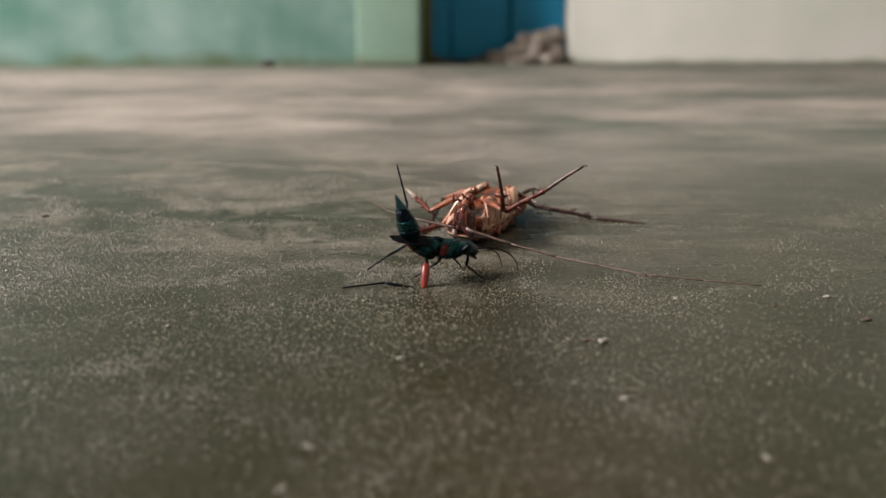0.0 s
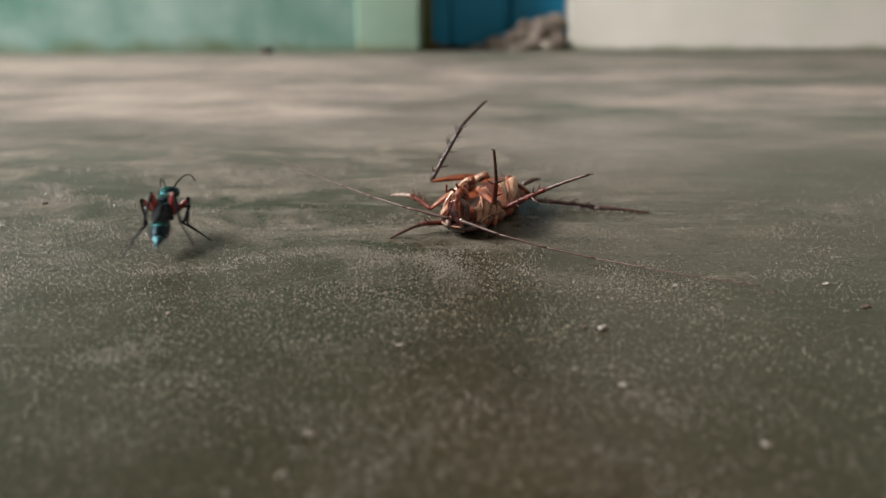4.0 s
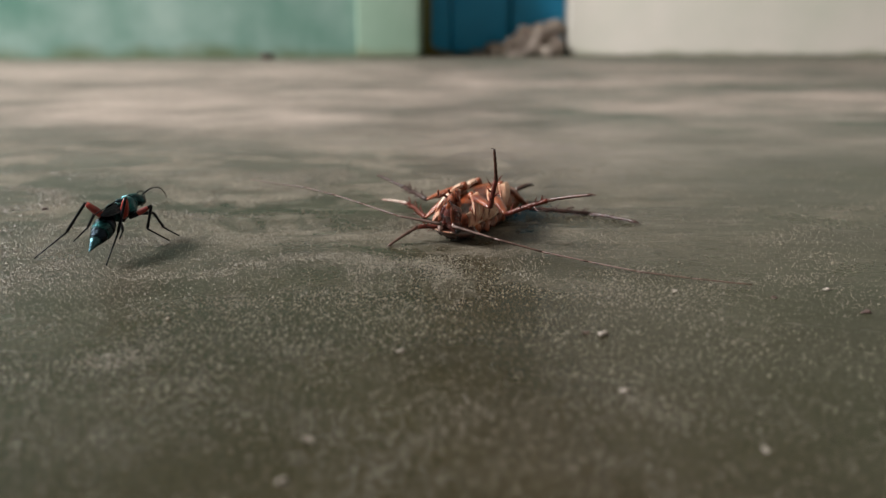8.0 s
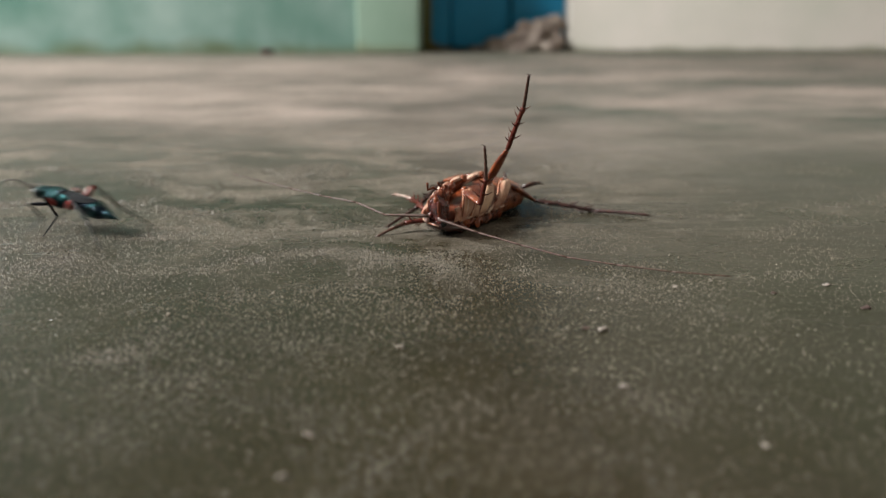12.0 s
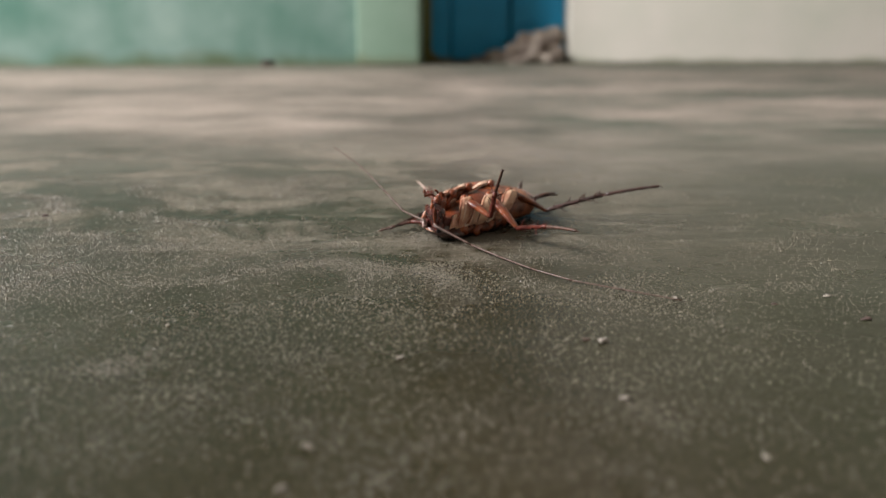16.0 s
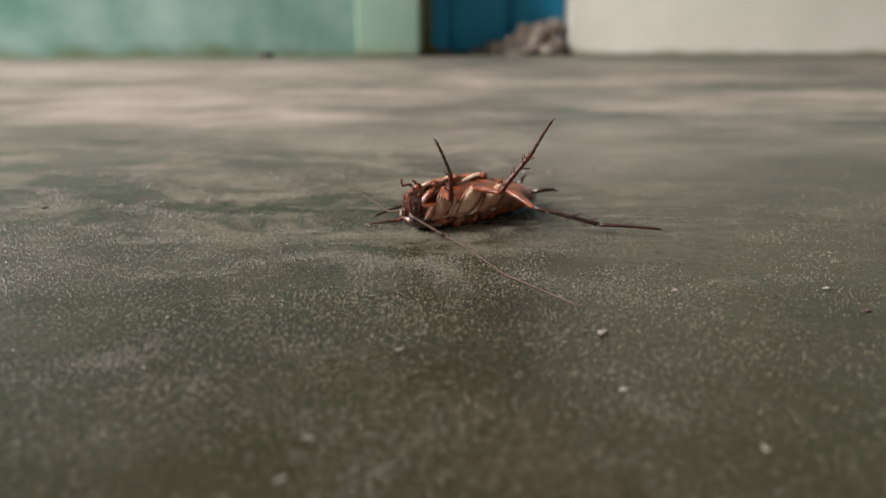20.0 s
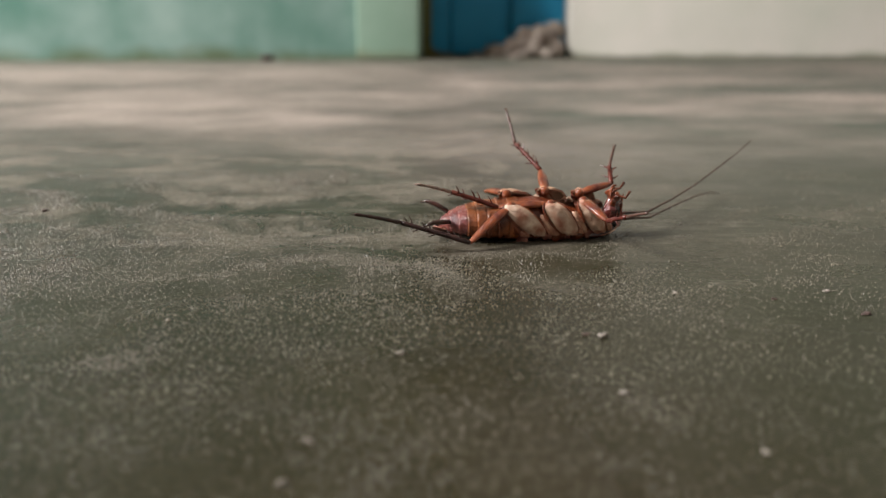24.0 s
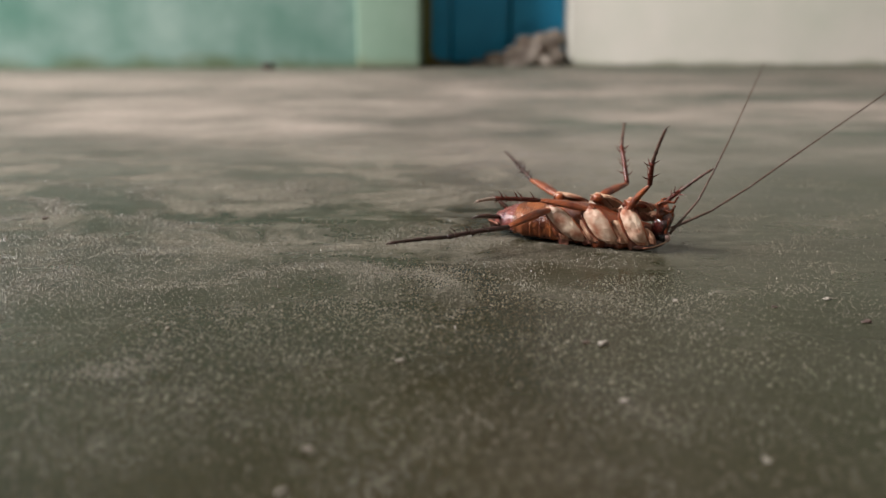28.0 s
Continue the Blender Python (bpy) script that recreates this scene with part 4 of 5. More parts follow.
        flat = pose(x, y, 0, 0, 0, yaw)
        for key in wasp_legs:
            side = 1 if key[1] == "l" else -1
            hx, hy, hz = WASP_HIP[key[0]]
            hip = Vector((hx, side * hy, hz)) * MM
            sx, sy = STANCE[key[0]]
            foot = flat @ (Vector((sx, side * sy, 0)) * MM)
            best = None
            for ft, fx, fy, *fz in feet.get(key, ()):
                near = 1 - abs(ft - t) / 0.5
                if near > 0 and (best is None or near > best[0]):
                    best = (near, Vector((fx, fy, fz[0] if fz else 0.0)))
            if best:
                k = min(1.0, best[0] * 1.6)
                foot = foot.lerp(best[1], k)
            f, tb, s = (q * MM for q in WASP_LEG[key[0]])
            top = m @ hip
            flat_way = Vector((top.x - foot.x, top.y - foot.y, 0))
            reachable = (f + tb) * 0.9 + s * 0.75
            if flat_way.length > reachable:
                foot = Vector((top.x, top.y, 0)) - flat_way.normalized() * reachable
                flat_way = Vector((top.x - foot.x, top.y - foot.y, 0))
            raised = foot.z > 0.002
            kneel = min(1.0, max(0.0, -foot.z / 0.001))
            foot.z = max(foot.z, 0.0002)
            lift = 0.6 - 0.55 * kneel
            d = flat_way.normalized() if flat_way.length > 1e-5 else Vector((0, 1, 0))
            ankle = foot + (d * math.sqrt(1 - lift * lift) + Vector((0, 0, lift))) * s
            if raised:
                ankle = foot + (top - foot).normalized() * s * 0.95
            span = ankle - top
            n = min(span.length, (f + tb) * 0.995)
            n = max(n, abs(f - tb) * 1.05 + 1e-5)
            ax = span.normalized()
            c = (f * f + n * n - tb * tb) / (2 * f * n)
            c = max(-1.0, min(1.0, c))
            up = Vector((0, 0, 1)) + (m.to_3x3() @ Vector(({"f": 0.4, "m": 0.0, "h": -0.3}[key[0]], side * {"f": 0.3, "m": 0.7, "h": 0.35}[key[0]], 0)))
            # a shin laid flat on the floor: the knee points down
            up = up.lerp(Vector((0, 0, -1)) + m.to_3x3() @ Vector((-0.3, side * 0.4, 0)), kneel)
            up = (up - ax * up.dot(ax)).normalized()
            knee = top + ax * f * c + up * f * math.sqrt(max(0.0, 1 - c * c))
            ankle = knee + (ankle - knee).normalized() * tb
            toe = ankle + (foot - ankle).normalized() * s
            p = [inv @ q for q in (top, knee, ankle, toe)]
            for j in range(3):
                limbs[key][j].append((t, aim(p[j], (p[j + 1] - p[j]).normalized())))
    walk(jewel_wasp, place)
    walk(wasp_abdomen, bend)
    nods = [(0, 42, 6), (1.0, 60, 10), (1.5, 20, 40), (2, 10, 30), (3, 15, 38), (3.5, 40, 15), (5.5, 5, 6), (5.8, 112, -4), (6.2, 112, -4), (6.6, 25, 4),
            (7, 18, 2), (8, 35, 4), (8.7, 30, 6), (9, 35, 3), (10, 12, 3), (11, 0, 2), (12, 20, 10), (14.5, 10, 5), (16.8, 82, 4), (17.1, 75, 4), (17.4, 20, 5),
            (18, 5, 4), (18.5, -10, 6), (19, 40, 3), (28, 20, 4)]
    # where the two are held apart from each other: the right one, then the left one
    apart = {-1: {2: (-8, 34), 3: (-22, 8)}, 1: {2: (25, 35), 3: (38, 62)}}
    for ob, side in zip(wasp_feelers, (-1, 1)):
        at = (8.1 * MM, side * 0.5 * MM, 0.6 * MM)
        held = [(t, *apart[side].get(t, (nod, spread))) for t, nod, spread in nods]
        walk(ob, [(t, pose(*at, 0, nod + side * 4, side * spread)) for t, nod, spread in held])
    for key, obs in wasp_legs.items():
        for ob, r in zip(obs, limbs[key]):
            walk(ob, r)


def motions():
    walk(cockroach, [(t, pose(x, y, 0.0, roll, 0, yaw)) for t, x, y, yaw, roll in (
        (0, 0.0093, 0.15633, -110.8, -4),
        (1, 0.00951, 0.15499, -110.5, -4),
        (2, 0.00914, 0.15335, -113.4, -4),
        (3, 0.00912, 0.15295, -113.3, -4),
        (6, 0.00774, 0.15414, -114.1, -4),
        (7, 0.0077, 0.15326, -113.9, -4),
        (8, 0.00724, 0.15329, -113.4, -4),
        (9, 0.00729, 0.15459, -113.5, -4),
        (10, 0.00725, 0.15366, -113.4, -4),
        (10.6, 0.00728, 0.15472, -114, -5.8),
        (11, 0.00656, 0.15456, -117.4, -7),
        (12, 0.00648, 0.15498, -121.5, -10),
        (12.5, 0.00697, 0.15592, -121.4, -10.2),
        (14.5, 0.00697, 0.15455, -124, -11.1),
        (15, 0.00723, 0.15819, -127.7, -11.3),
        (16, 0.00768, 0.1583, -129.9, -11.8),
        (17, 0.0081, 0.159, -130.9, -12.2),
        (17.3, 0.00744, 0.15936, -134.2, -12.4),
        (17.5, 0.00472, 0.15647, -146.3, -12.5),
        (18, 0.00516, 0.15735, -144.5, -12.7),
        (19, 0.00518, 0.15778, -139.7, -13.1),
        (20, 0.00519, 0.15873, -140.1, -13.6),
        (20.9, 0.00518, 0.1594, -141.5, -14),
        (20.92, 0.00912, 0.15495, -92.7667, -4),
        (20.94, 0.01307, 0.1505, -44.0333, 6),
        (20.96, 0.01701, 0.14605, 4.7, 16),
        (21, 0.01701, 0.14603, 4.7, 16),
        (21.5, 0.01666, 0.14532, 3.9, 16),
        (23.5, 0.01761, 0.14822, 4.2, 16),
        (24, 0.01734, 0.14656, 5.4, 16),
        (24.5, 0.01779, 0.14713, 6.1, 16),
        (25, 0.01813, 0.14904, -30.1, 16),
        (25.5, 0.02036, 0.14932, -48.6, 16),
        (26, 0.02171, 0.14975, -50.8, 16),
        (26.5, 0.02157, 0.14808, -45.1, 16),
        (27, 0.02421, 0.15223, -59.5, 16),
        (27.5, 0.02669, 0.14203, -0.8, 16),
        (28, 0.02793, 0.1489, -24.1, 16),)])
    leg_rows = {
        "FR": [
            (0, 46, -1.2, 8.4, 44.8, -2.9, 58.8),
            (0.5, 40.7, 0.2, 8.8, 43.2, -0.9, 58.5),
            (1, 38.3, -0.9, 16.8, 38.7, 7.1, 61.5),
            (1.5, 36.6, 0.6, 19.9, 38.7, -5.6, 68),
            (2, 41.5, -4.6, 16.3, 56.3, -0.5, 60.2),
            (3, 38.7, -3.1, 18.1, 59.3, 7.6, 60.6),
            (6, 49.9, -8.9, 30, 76.9, -1.6, 68.7),
            (7, 48.6, -3.1, 29, 75.7, 6.6, 63.9),
            (8, 48.5, -3.2, 88.9, 82.9, 5.7, 64.3),
            (9, 50.8, -8.1, 67.7, 79.3, 6.2, 70.1),
            (10, 50.9, -5.6, 56.3, 78.8, 8.9, 69.4),
            (11, 52.3, 1, -11, 81.6, -46.9, 75.4),
            (11.5, 56.6, -1.1, -67.5, 72.4, -6.6, 66.5),
            (12, 53.3, -0.2, 40.3, 79.5, -0.8, 71.1),
            (12.5, 59.6, 1.7, 23.9, 82.3, 2.5, 62.8),
            (14.5, 63.3, -2.1, 31.9, 75.9, 13.3, 67.9),
            (15, 85.2, -12.7, -157.5, 72.9, 40.2, 56.9),
            (16, 83.7, -8.1, -175.6, 89.5, 40.9, 57.4),
            (17, 72.2, -4.5, -134.9, 71.9, 25.4, 65.9),
            (17.5, 53, 21.3, -0.4, 74, -24.5, 66.4),
            (18, 57.4, 13.8, -17.5, 79.9, -7.6, 61.8),
            (18.5, 58.9, 19.9, 42.8, 65.6, -22.7, 63.3),
            (19, 55.5, 9.3, -59.1, 78.4, -38.3, 61.6),
            (20, 57.8, 8.6, -70.9, 79.6, -38, 62.9),
            (20.9, 60.6, 10.3, 5, 81, -13.4, 70.9),
            (20.96, 33.1, 8.3, 85.7, 11.7, 82.3, 14.6),
            (21, 33.1, 8.3, 85.7, 11.7, 82.3, 14.6),
            (21.5, 30.7, 14.4, 89.4, 14.4, 80.5, 10.9),
            (23.5, 27.6, 1.2, 82.1, 18.8, 73.1, 18.4),
            (24, 22.1, 4.8, 81.5, 14.7, 67, 18.7),
            (24.5, 30.8, -6.8, 72.8, 21.4, 77.1, 23),
            (25, 56.9, -10.3, 105.2, 19.2, 93.9, 7.2),
            (25.5, 35.5, -6.3, 103.5, 21, 85.8, 16.7),
            (26, 71.6, 11.9, -50.2, 32.6, 14, 20),
            (26.5, 72.2, -10.4, 135.1, 87.4, -34.2, 85.2),
            (27, 71.6, 11.9, -50.2, 32.6, 14, 20),
            (27.5, 19.6, -3.3, 52.7, 15.4, 0.5, 39.7),
            (28, 51.1, -24.8, 27, 35.6, 25.1, 37.2),],
        "FL": [
            (0, -53.5, -46.1, -61.9, -20.3, -6.6, 1.1),
            (1, -59.2, -33.8, -34.5, -11.8, -8.6, -4.3),
            (2, -46, -52, -27.7, -0.2, -11.2, 3.3),
            (3, -38.8, -59.9, -52.6, -3.4, -27, -12.4),
            (6, -24.3, -67.3, -63.4, -5, -38.8, -10.3),
            (7, -4.8, -55.2, -64.2, -3.1, -32.7, -17.3),
            (8, 1.4, -46.2, -64.6, -3.1, -36.4, -23.8),
            (9, -8.8, -56.1, -53.4, -2.4, -29.9, -17),
            (10, -12.7, -51.2, -44.7, 5, -28.3, -17.4),
            (11, -25.4, -63.5, -42.4, -10, -14.6, -9.9),
            (12, -21.4, -60.7, -53.1, -13.4, -17.3, -13.5),
            (15, -59.8, -67.7, -77.6, -10.3, -42.3, -17.5),
            (16, -51, -66, -82.5, -15, -39.9, -18.4),
            (17, -32, -55.9, -74.3, -4.3, -38.7, -18.6),
            (18, 3.4, -54.5, -81.5, -28.4, -32.1, -11.1),
            (19, -0.3, -55.8, -75.3, -31.1, -27.2, -8.3),
            (20, 0.2, -55.6, -84.9, -32.3, -26.7, -8.3),
            (20.9, 1.3, -54.8, -81.1, -34.3, -25.8, -7.5),
            (20.96, -62.5, -4.1, -29.9, 29.8, -55.3, 30.5),
            (21, -62.5, -4.1, -29.9, 29.8, -55.3, 30.5),
            (21.5, -68.1, -2.1, -24.6, 22.4, -73, 31),
            (24, -68.3, -4.4, -60.1, 33.6, -78, 37.9),
            (25, -18.8, -3.8, -5, 49.8, -53.4, 31.3),
            (25.5, 31.7, 31.7, -19.5, 60.7, -24.9, 57.6),
            (26, 56.8, 35.2, 68.3, 52, -28.4, 46.3),
            (26.5, 56.2, 42.1, 70.9, 57.4, -56.9, 55.8),
            (27, 61.7, 30.3, 48.6, 35.3, -13.5, 22.7),
            (27.5, -63.5, 65.6, 12, 82.2, -79.3, 71.3),
            (28, -14.8, 54.9, -63, 75.1, -10.6, 75.6),],
        "ML": [
            (0, -61, -27.5, -138.2, 3.9, -144.2, 2.2),
            (2, -54.2, -36.9, -137.8, -0.2, -128.4, 7.3),
            (3, -55.1, -34.6, -130.1, 2.1, -128.8, -11.3),
            (6, -51.6, -41.2, -127.1, 3.1, -116.1, -4.7),
            (7, -52.7, -39.4, -129.1, 3.9, -107.8, -6.2),
            (8, -52.6, -40.8, -131.5, 3.6, -114.9, -4.5),
            (9, -52.5, -40.9, -133.1, 3.4, -115.5, -2.7),
            (10, -52.9, -39.9, -131.9, 4.6, -120.8, -6.6),
            (11, -43.1, -47.2, -120.7, -10.1, 2.7, 14.7),
            (12, -40.3, -43.4, -131.6, -5.7, -118.7, -9.3),
            (15, -95, -34.4, -136.4, -11.5, -119.7, 4.7),
            (16, -88.7, -33.3, -132.4, -10.6, -122, -0.4),
            (17, -75.4, -36.1, -131.3, -10.6, -114.7, -3.2),
            (17.5, -86.4, -29.3, 173.7, -18.3, -177, -3.6),
            (20.9, -86.4, -29.3, 173.7, -18.3, -177, -3.6),
            (20.96, -155.4, -6.4, -179.3, 28.1, -142, 32.1),
            (21, -155.4, -6.4, -179.3, 28.1, -142, 32.1),
            (21.5, -160, -4.7, 179.5, 26.4, -142.2, 31.1),
            (23.5, 175.9, -8.3, 167.6, 14.1, -151.1, 28.7),
            (24, 173.4, -6.2, 166.2, 14.4, -149.5, 29),
            (24.5, 172.3, -5.4, 165.9, 13.8, -160.2, 29.5),
            (25, -95.5, 3.5, -89.8, 19.5, -90.6, 29.5),
            (25.5, -52.7, 34.6, -89.9, 21.8, -65.3, 26.8),
            (26, -44.3, 30.8, -84.4, 24, -66.2, 26),
            (26.5, -58, 33.4, -93.1, 35.6, -62.3, 36.4),
            (27, -39.1, 39.9, -63.6, 47.8, -48.8, 28),
            (27.5, 169, 8.8, 174.9, 3.4, -122.1, 27.4),
            (28, -167.6, 13.3, -139.7, 16.1, -90.7, 26.2),],
        "HL": [
            (0, -103.2, -23.5, 6.3, -16, 6, -1.8),
            (1, -103.2, -23.5, 6.3, -16, 6, -1.8),
            (1.5, -58.3, -30.5, -179.8, 36.2, -161.2, 32.5),
            (2, -103.2, -23.5, 6.3, -16, 6, -1.8),
            (2.5, -58.9, -26.7, -161.7, 23.2, -138.7, 21.3),
            (3, -67.6, 5.2, 115.3, 36.7, -166.9, 22.9),
            (3.5, -63.2, -9.7, 126.6, 61, 171.7, 23.6),
            (5.5, -65.1, -1.3, -166.8, 41.6, -163.4, 23.7),
            (6, -60.8, -17.3, -179.1, -1.5, 168, 5.5),
            (6.5, -98.2, 20.5, 111.9, 21.3, 168.1, 6.8),
            (7, -60.1, -20.9, -174.3, 54.4, -149.9, 20),
            (7.5, -103.2, -23.5, 6.3, -16, 6, -1.8),
            (8, -59.8, -21.4, -132.9, -2.2, -122, 4.3),
            (8.5, -103.2, -23.5, 6.3, -16, 6, -1.8),
            (9, -132.8, 29.2, 112.9, 39, 37.7, 42.8),
            (9.5, -60.9, -19.7, 134, 67.1, 13, 54.2),
            (10, -144.2, 23.2, 130.8, 41.1, -165.2, 11.4),
            (10.5, -97.4, 29.9, 164.6, 34.5, -176.2, 18.9),
            (11, -139.4, 45.7, -131.2, 6.9, -125.8, 13.4),
            (11.5, -103.2, -23.5, 6.3, -16, 6, -1.8),
            (16, -103.2, -23.5, 6.3, -16, 6, -1.8),
            (16.5, -94.1, 22.9, 129.3, 28.7, 85.3, 65.3),
            (17, -103.2, -23.5, 6.3, -16, 6, -1.8),
            (17.5, -122.5, -8.8, -128.6, 22, -119.2, 7.3),
            (18, -115.3, 6.3, 152.9, 46.7, -136.8, 28.9),
            (18.5, -105.6, 14.2, 143.4, 29, -121, 34.6),
            (19, -124.2, -12.5, -150.7, 3.8, -133.2, 32.7),
            (19.5, -137.7, 10.8, -143.3, 26, -126.7, 29),
            (20, -103.2, -23.5, 6.3, -16, 6, -1.8),
            (20.9, -103.2, -23.5, 6.3, -16, 6, -1.8),
            (20.96, -134.4, -14.4, 166.6, 19.8, -141.1, 40.6),
            (21, -134.4, -14.4, 166.6, 19.8, -141.1, 40.6),
            (21.5, -112.2, -8.7, -153.1, 25.5, -127.9, 30.3),
            (23.5, -134.9, -20.7, -139.6, 30.9, 179.7, 6.2),
            (24, -140.5, -18.4, 169.8, 14.2, -141.6, 30.5),
            (24.5, -145.7, -21.2, 168.3, 15.2, -164, 30.6),
            (25, -97.2, -3.1, -105.1, 32.3, -94.3, 43.4),
            (25.5, -83.2, 8.8, -69.1, 22.1, -68.3, 24.4),
            (26, -68.8, 18.7, -73.4, 27.8, -50.4, 25),
            (26.5, -74.8, 13.1, -78.7, 20, -61.5, 24.8),
            (27, -56.8, 8.3, -115, -0.2, -68.5, 29.9),
            (27.5, -177.6, -10.4, -164.8, 2.1, -126.3, 23.4),
            (28, -119.8, 2.8, -129, 10.6, -128.1, 16.8),],
        "MR": [
            (0, 24.2, -6.9, 78.1, 35, 84.2, 43.4),
            (1, 19.6, -13.9, 76.1, 34, 106.9, 37.1),
            (2, 25, -14.4, 85.4, 33, 95.5, 32),
            (3, 24.5, -11.8, 84.6, 32.9, 86.3, 31.7),
            (6, 40.3, -19.5, 74.3, 31.8, 91.2, 28),
            (7, 37.9, -16, 75.8, 31.3, 82.9, 22.2),
            (8, 39.7, -14.1, 79.4, 27.3, 79.6, 20.6),
            (9, 41, -18.2, 80.8, 22.8, 77.4, 19.4),
            (10, 40.5, -17.5, 84, 21.5, 31, 12.6),
            (10.5, 39.9, 15.6, 51.5, 24.5, 35.3, 32.4),
            (11, 86.4, -29.3, -173.7, -18.3, 177, -3.6),
            (11.5, 54.2, 38.4, 137.9, 49.8, 168.8, 37.7),
            (12, 63.4, 63, 55.8, 71.3, 23, 52.7),
            (12.5, 80, 37, 49.2, 59.2, 50.3, 63.7),
            (14.5, 52.5, -9, 122.8, 30.6, 124.9, 45.1),
            (15, 64.5, -17, 124.7, 24.4, 96.7, 34.1),
            (15.5, 70.1, -18.6, 79.5, 22.3, 83.9, 23.1),
            (16, 79.2, -20.8, 70.3, 24.8, 68.2, 21.5),
            (16.5, 105.1, -35, 62.4, 21.2, 60.5, 23),
            (17, 59.2, 23.2, 32.7, 51.4, 16.2, 43.2),
            (17.5, 153, 35.4, 100.8, 61.1, 49.4, 26.3),
            (18, 92.3, 36.2, 131.1, 61.8, 62.8, 74.6),
            (18.5, 86.9, 21.4, 118, 52.4, 86.1, 67.5),
            (19, 74.3, 30.7, 51.1, 33.6, 51.8, 24.8),
            (19.5, 74.2, 18.8, 55.2, 31.9, 50.9, 31),
            (20, 78.4, 17.8, 161.6, 57.8, 87.9, 70.4),
            (20.9, 79.7, 6.6, 81.5, 39.8, 116.5, 56.6),
            (20.96, 86.3, -15.3, 136.8, 20.7, 108.8, 22.3),
            (21, 86.3, -15.3, 136.8, 20.7, 108.8, 22.3),
            (21.5, 106.2, 9.5, 135.8, 14.6, 114.6, 31.3),
            (23.5, 87.1, -1.8, 133.2, 24, 97.8, 36),
            (24, 83.3, -2.2, 116.9, 14.9, 100, 39.7),
            (24.5, 84.1, -1.4, 119.9, 16.9, 104.2, 37.2),
            (25, 108.8, -4.4, 134.8, 20.1, 120.9, 11.4),
            (25.5, 132.3, 71, -148.7, 41.3, 149.7, 42.5),
            (26, 62.9, -16.8, 82.1, -16.7, 88.4, 4.7),
            (26.5, 117.3, 15.3, 166, 68.2, 135.7, 26.3),
            (27, 41.7, -17.8, 86, 1.4, 98.1, -2.5),
            (27.5, 69.4, 31.5, 97.9, 40, 78.6, 37.6),
            (28, 67.5, -5.4, 110.1, 32.5, 97.8, 14.7),],
        "HR": [
            (0, 160.2, -26.1, 100.3, -5.4, 87.8, 4),
            (1, 159.9, -31.1, 111.3, -1.8, 87.5, 4),
            (2, 159.5, -32.6, 115.3, -0.9, 100, 3.8),
            (3, 161.2, -29.7, 114.3, -3, 100.6, 3.8),
            (6, 155.2, -30.4, 103.8, -1.9, 69.9, 6.6),
            (7, 156.8, -28.4, 105.7, -3.6, 70.6, 6.5),
            (8, 154.1, -32.8, 110.3, -0.3, 67.7, 6.7),
            (9, 149.3, -35.5, 120.5, 1.4, 109.9, 3.6),
            (10, 154.4, -36.2, 121.1, 1.7, 110.5, 3.6),
            (11, 161.2, -27.3, 103.4, -0.2, 92.4, 8.6),
            (12, 159, -25.1, 107.5, 2.6, 95.1, 13.8),
            (12.5, 166.1, -25.7, 113.3, 2.1, 105.9, 9.8),
            (14.5, 143.4, -13.9, 141.8, 1.4, 140, 13.8),
            (15, 148.3, -25.2, -165.8, 76.4, -173.7, 34.6),
            (15.5, 150.6, -13, 160.8, 71.9, -176.3, 39),
            (16, 158.1, -23.9, 122.8, 27.7, 116.9, 25.1),
            (16.5, 152, -18.6, 125.6, 35.4, 120.2, 34.6),
            (17, 69.9, -21.8, 119.7, 12.2, 114.7, 12.2),
            (18, 102.7, -6, 128.2, -1, 129.5, 13.3),
            (19, 88.3, -1.9, 116.7, 3.1, 124.2, 12.3),
            (20, 84.9, -0.6, 123.9, -0.3, 124.7, 13.4),
            (20.9, 87.6, -3.6, 126.5, 2, 125.4, 11),
            (21, 103.2, -23.5, -6.3, -16, -6, -1.8),
            (21, 103.2, -23.5, -6.3, -16, -6, -1.8),
            (25, 103.2, -23.5, -6.3, -16, -6, -1.8),
            (26, 168.7, -17.4, 170.7, -7, 98.7, 25.7),
            (27, 103.2, -23.5, -6.3, -16, -6, -1.8),
            (27.5, 102.3, 19, 130.5, 12.2, 121.4, 4.9),
            (28, 137.8, -2, 122.2, -7.4, 122.6, -4.8),],
    }
    for key, rows in leg_rows.items():
        for ob, r in zip(roach_legs[key], chain_rows(rows, HIP[key], LEG_LENGTH[key[0]], ticks())):
            walk(ob, r)
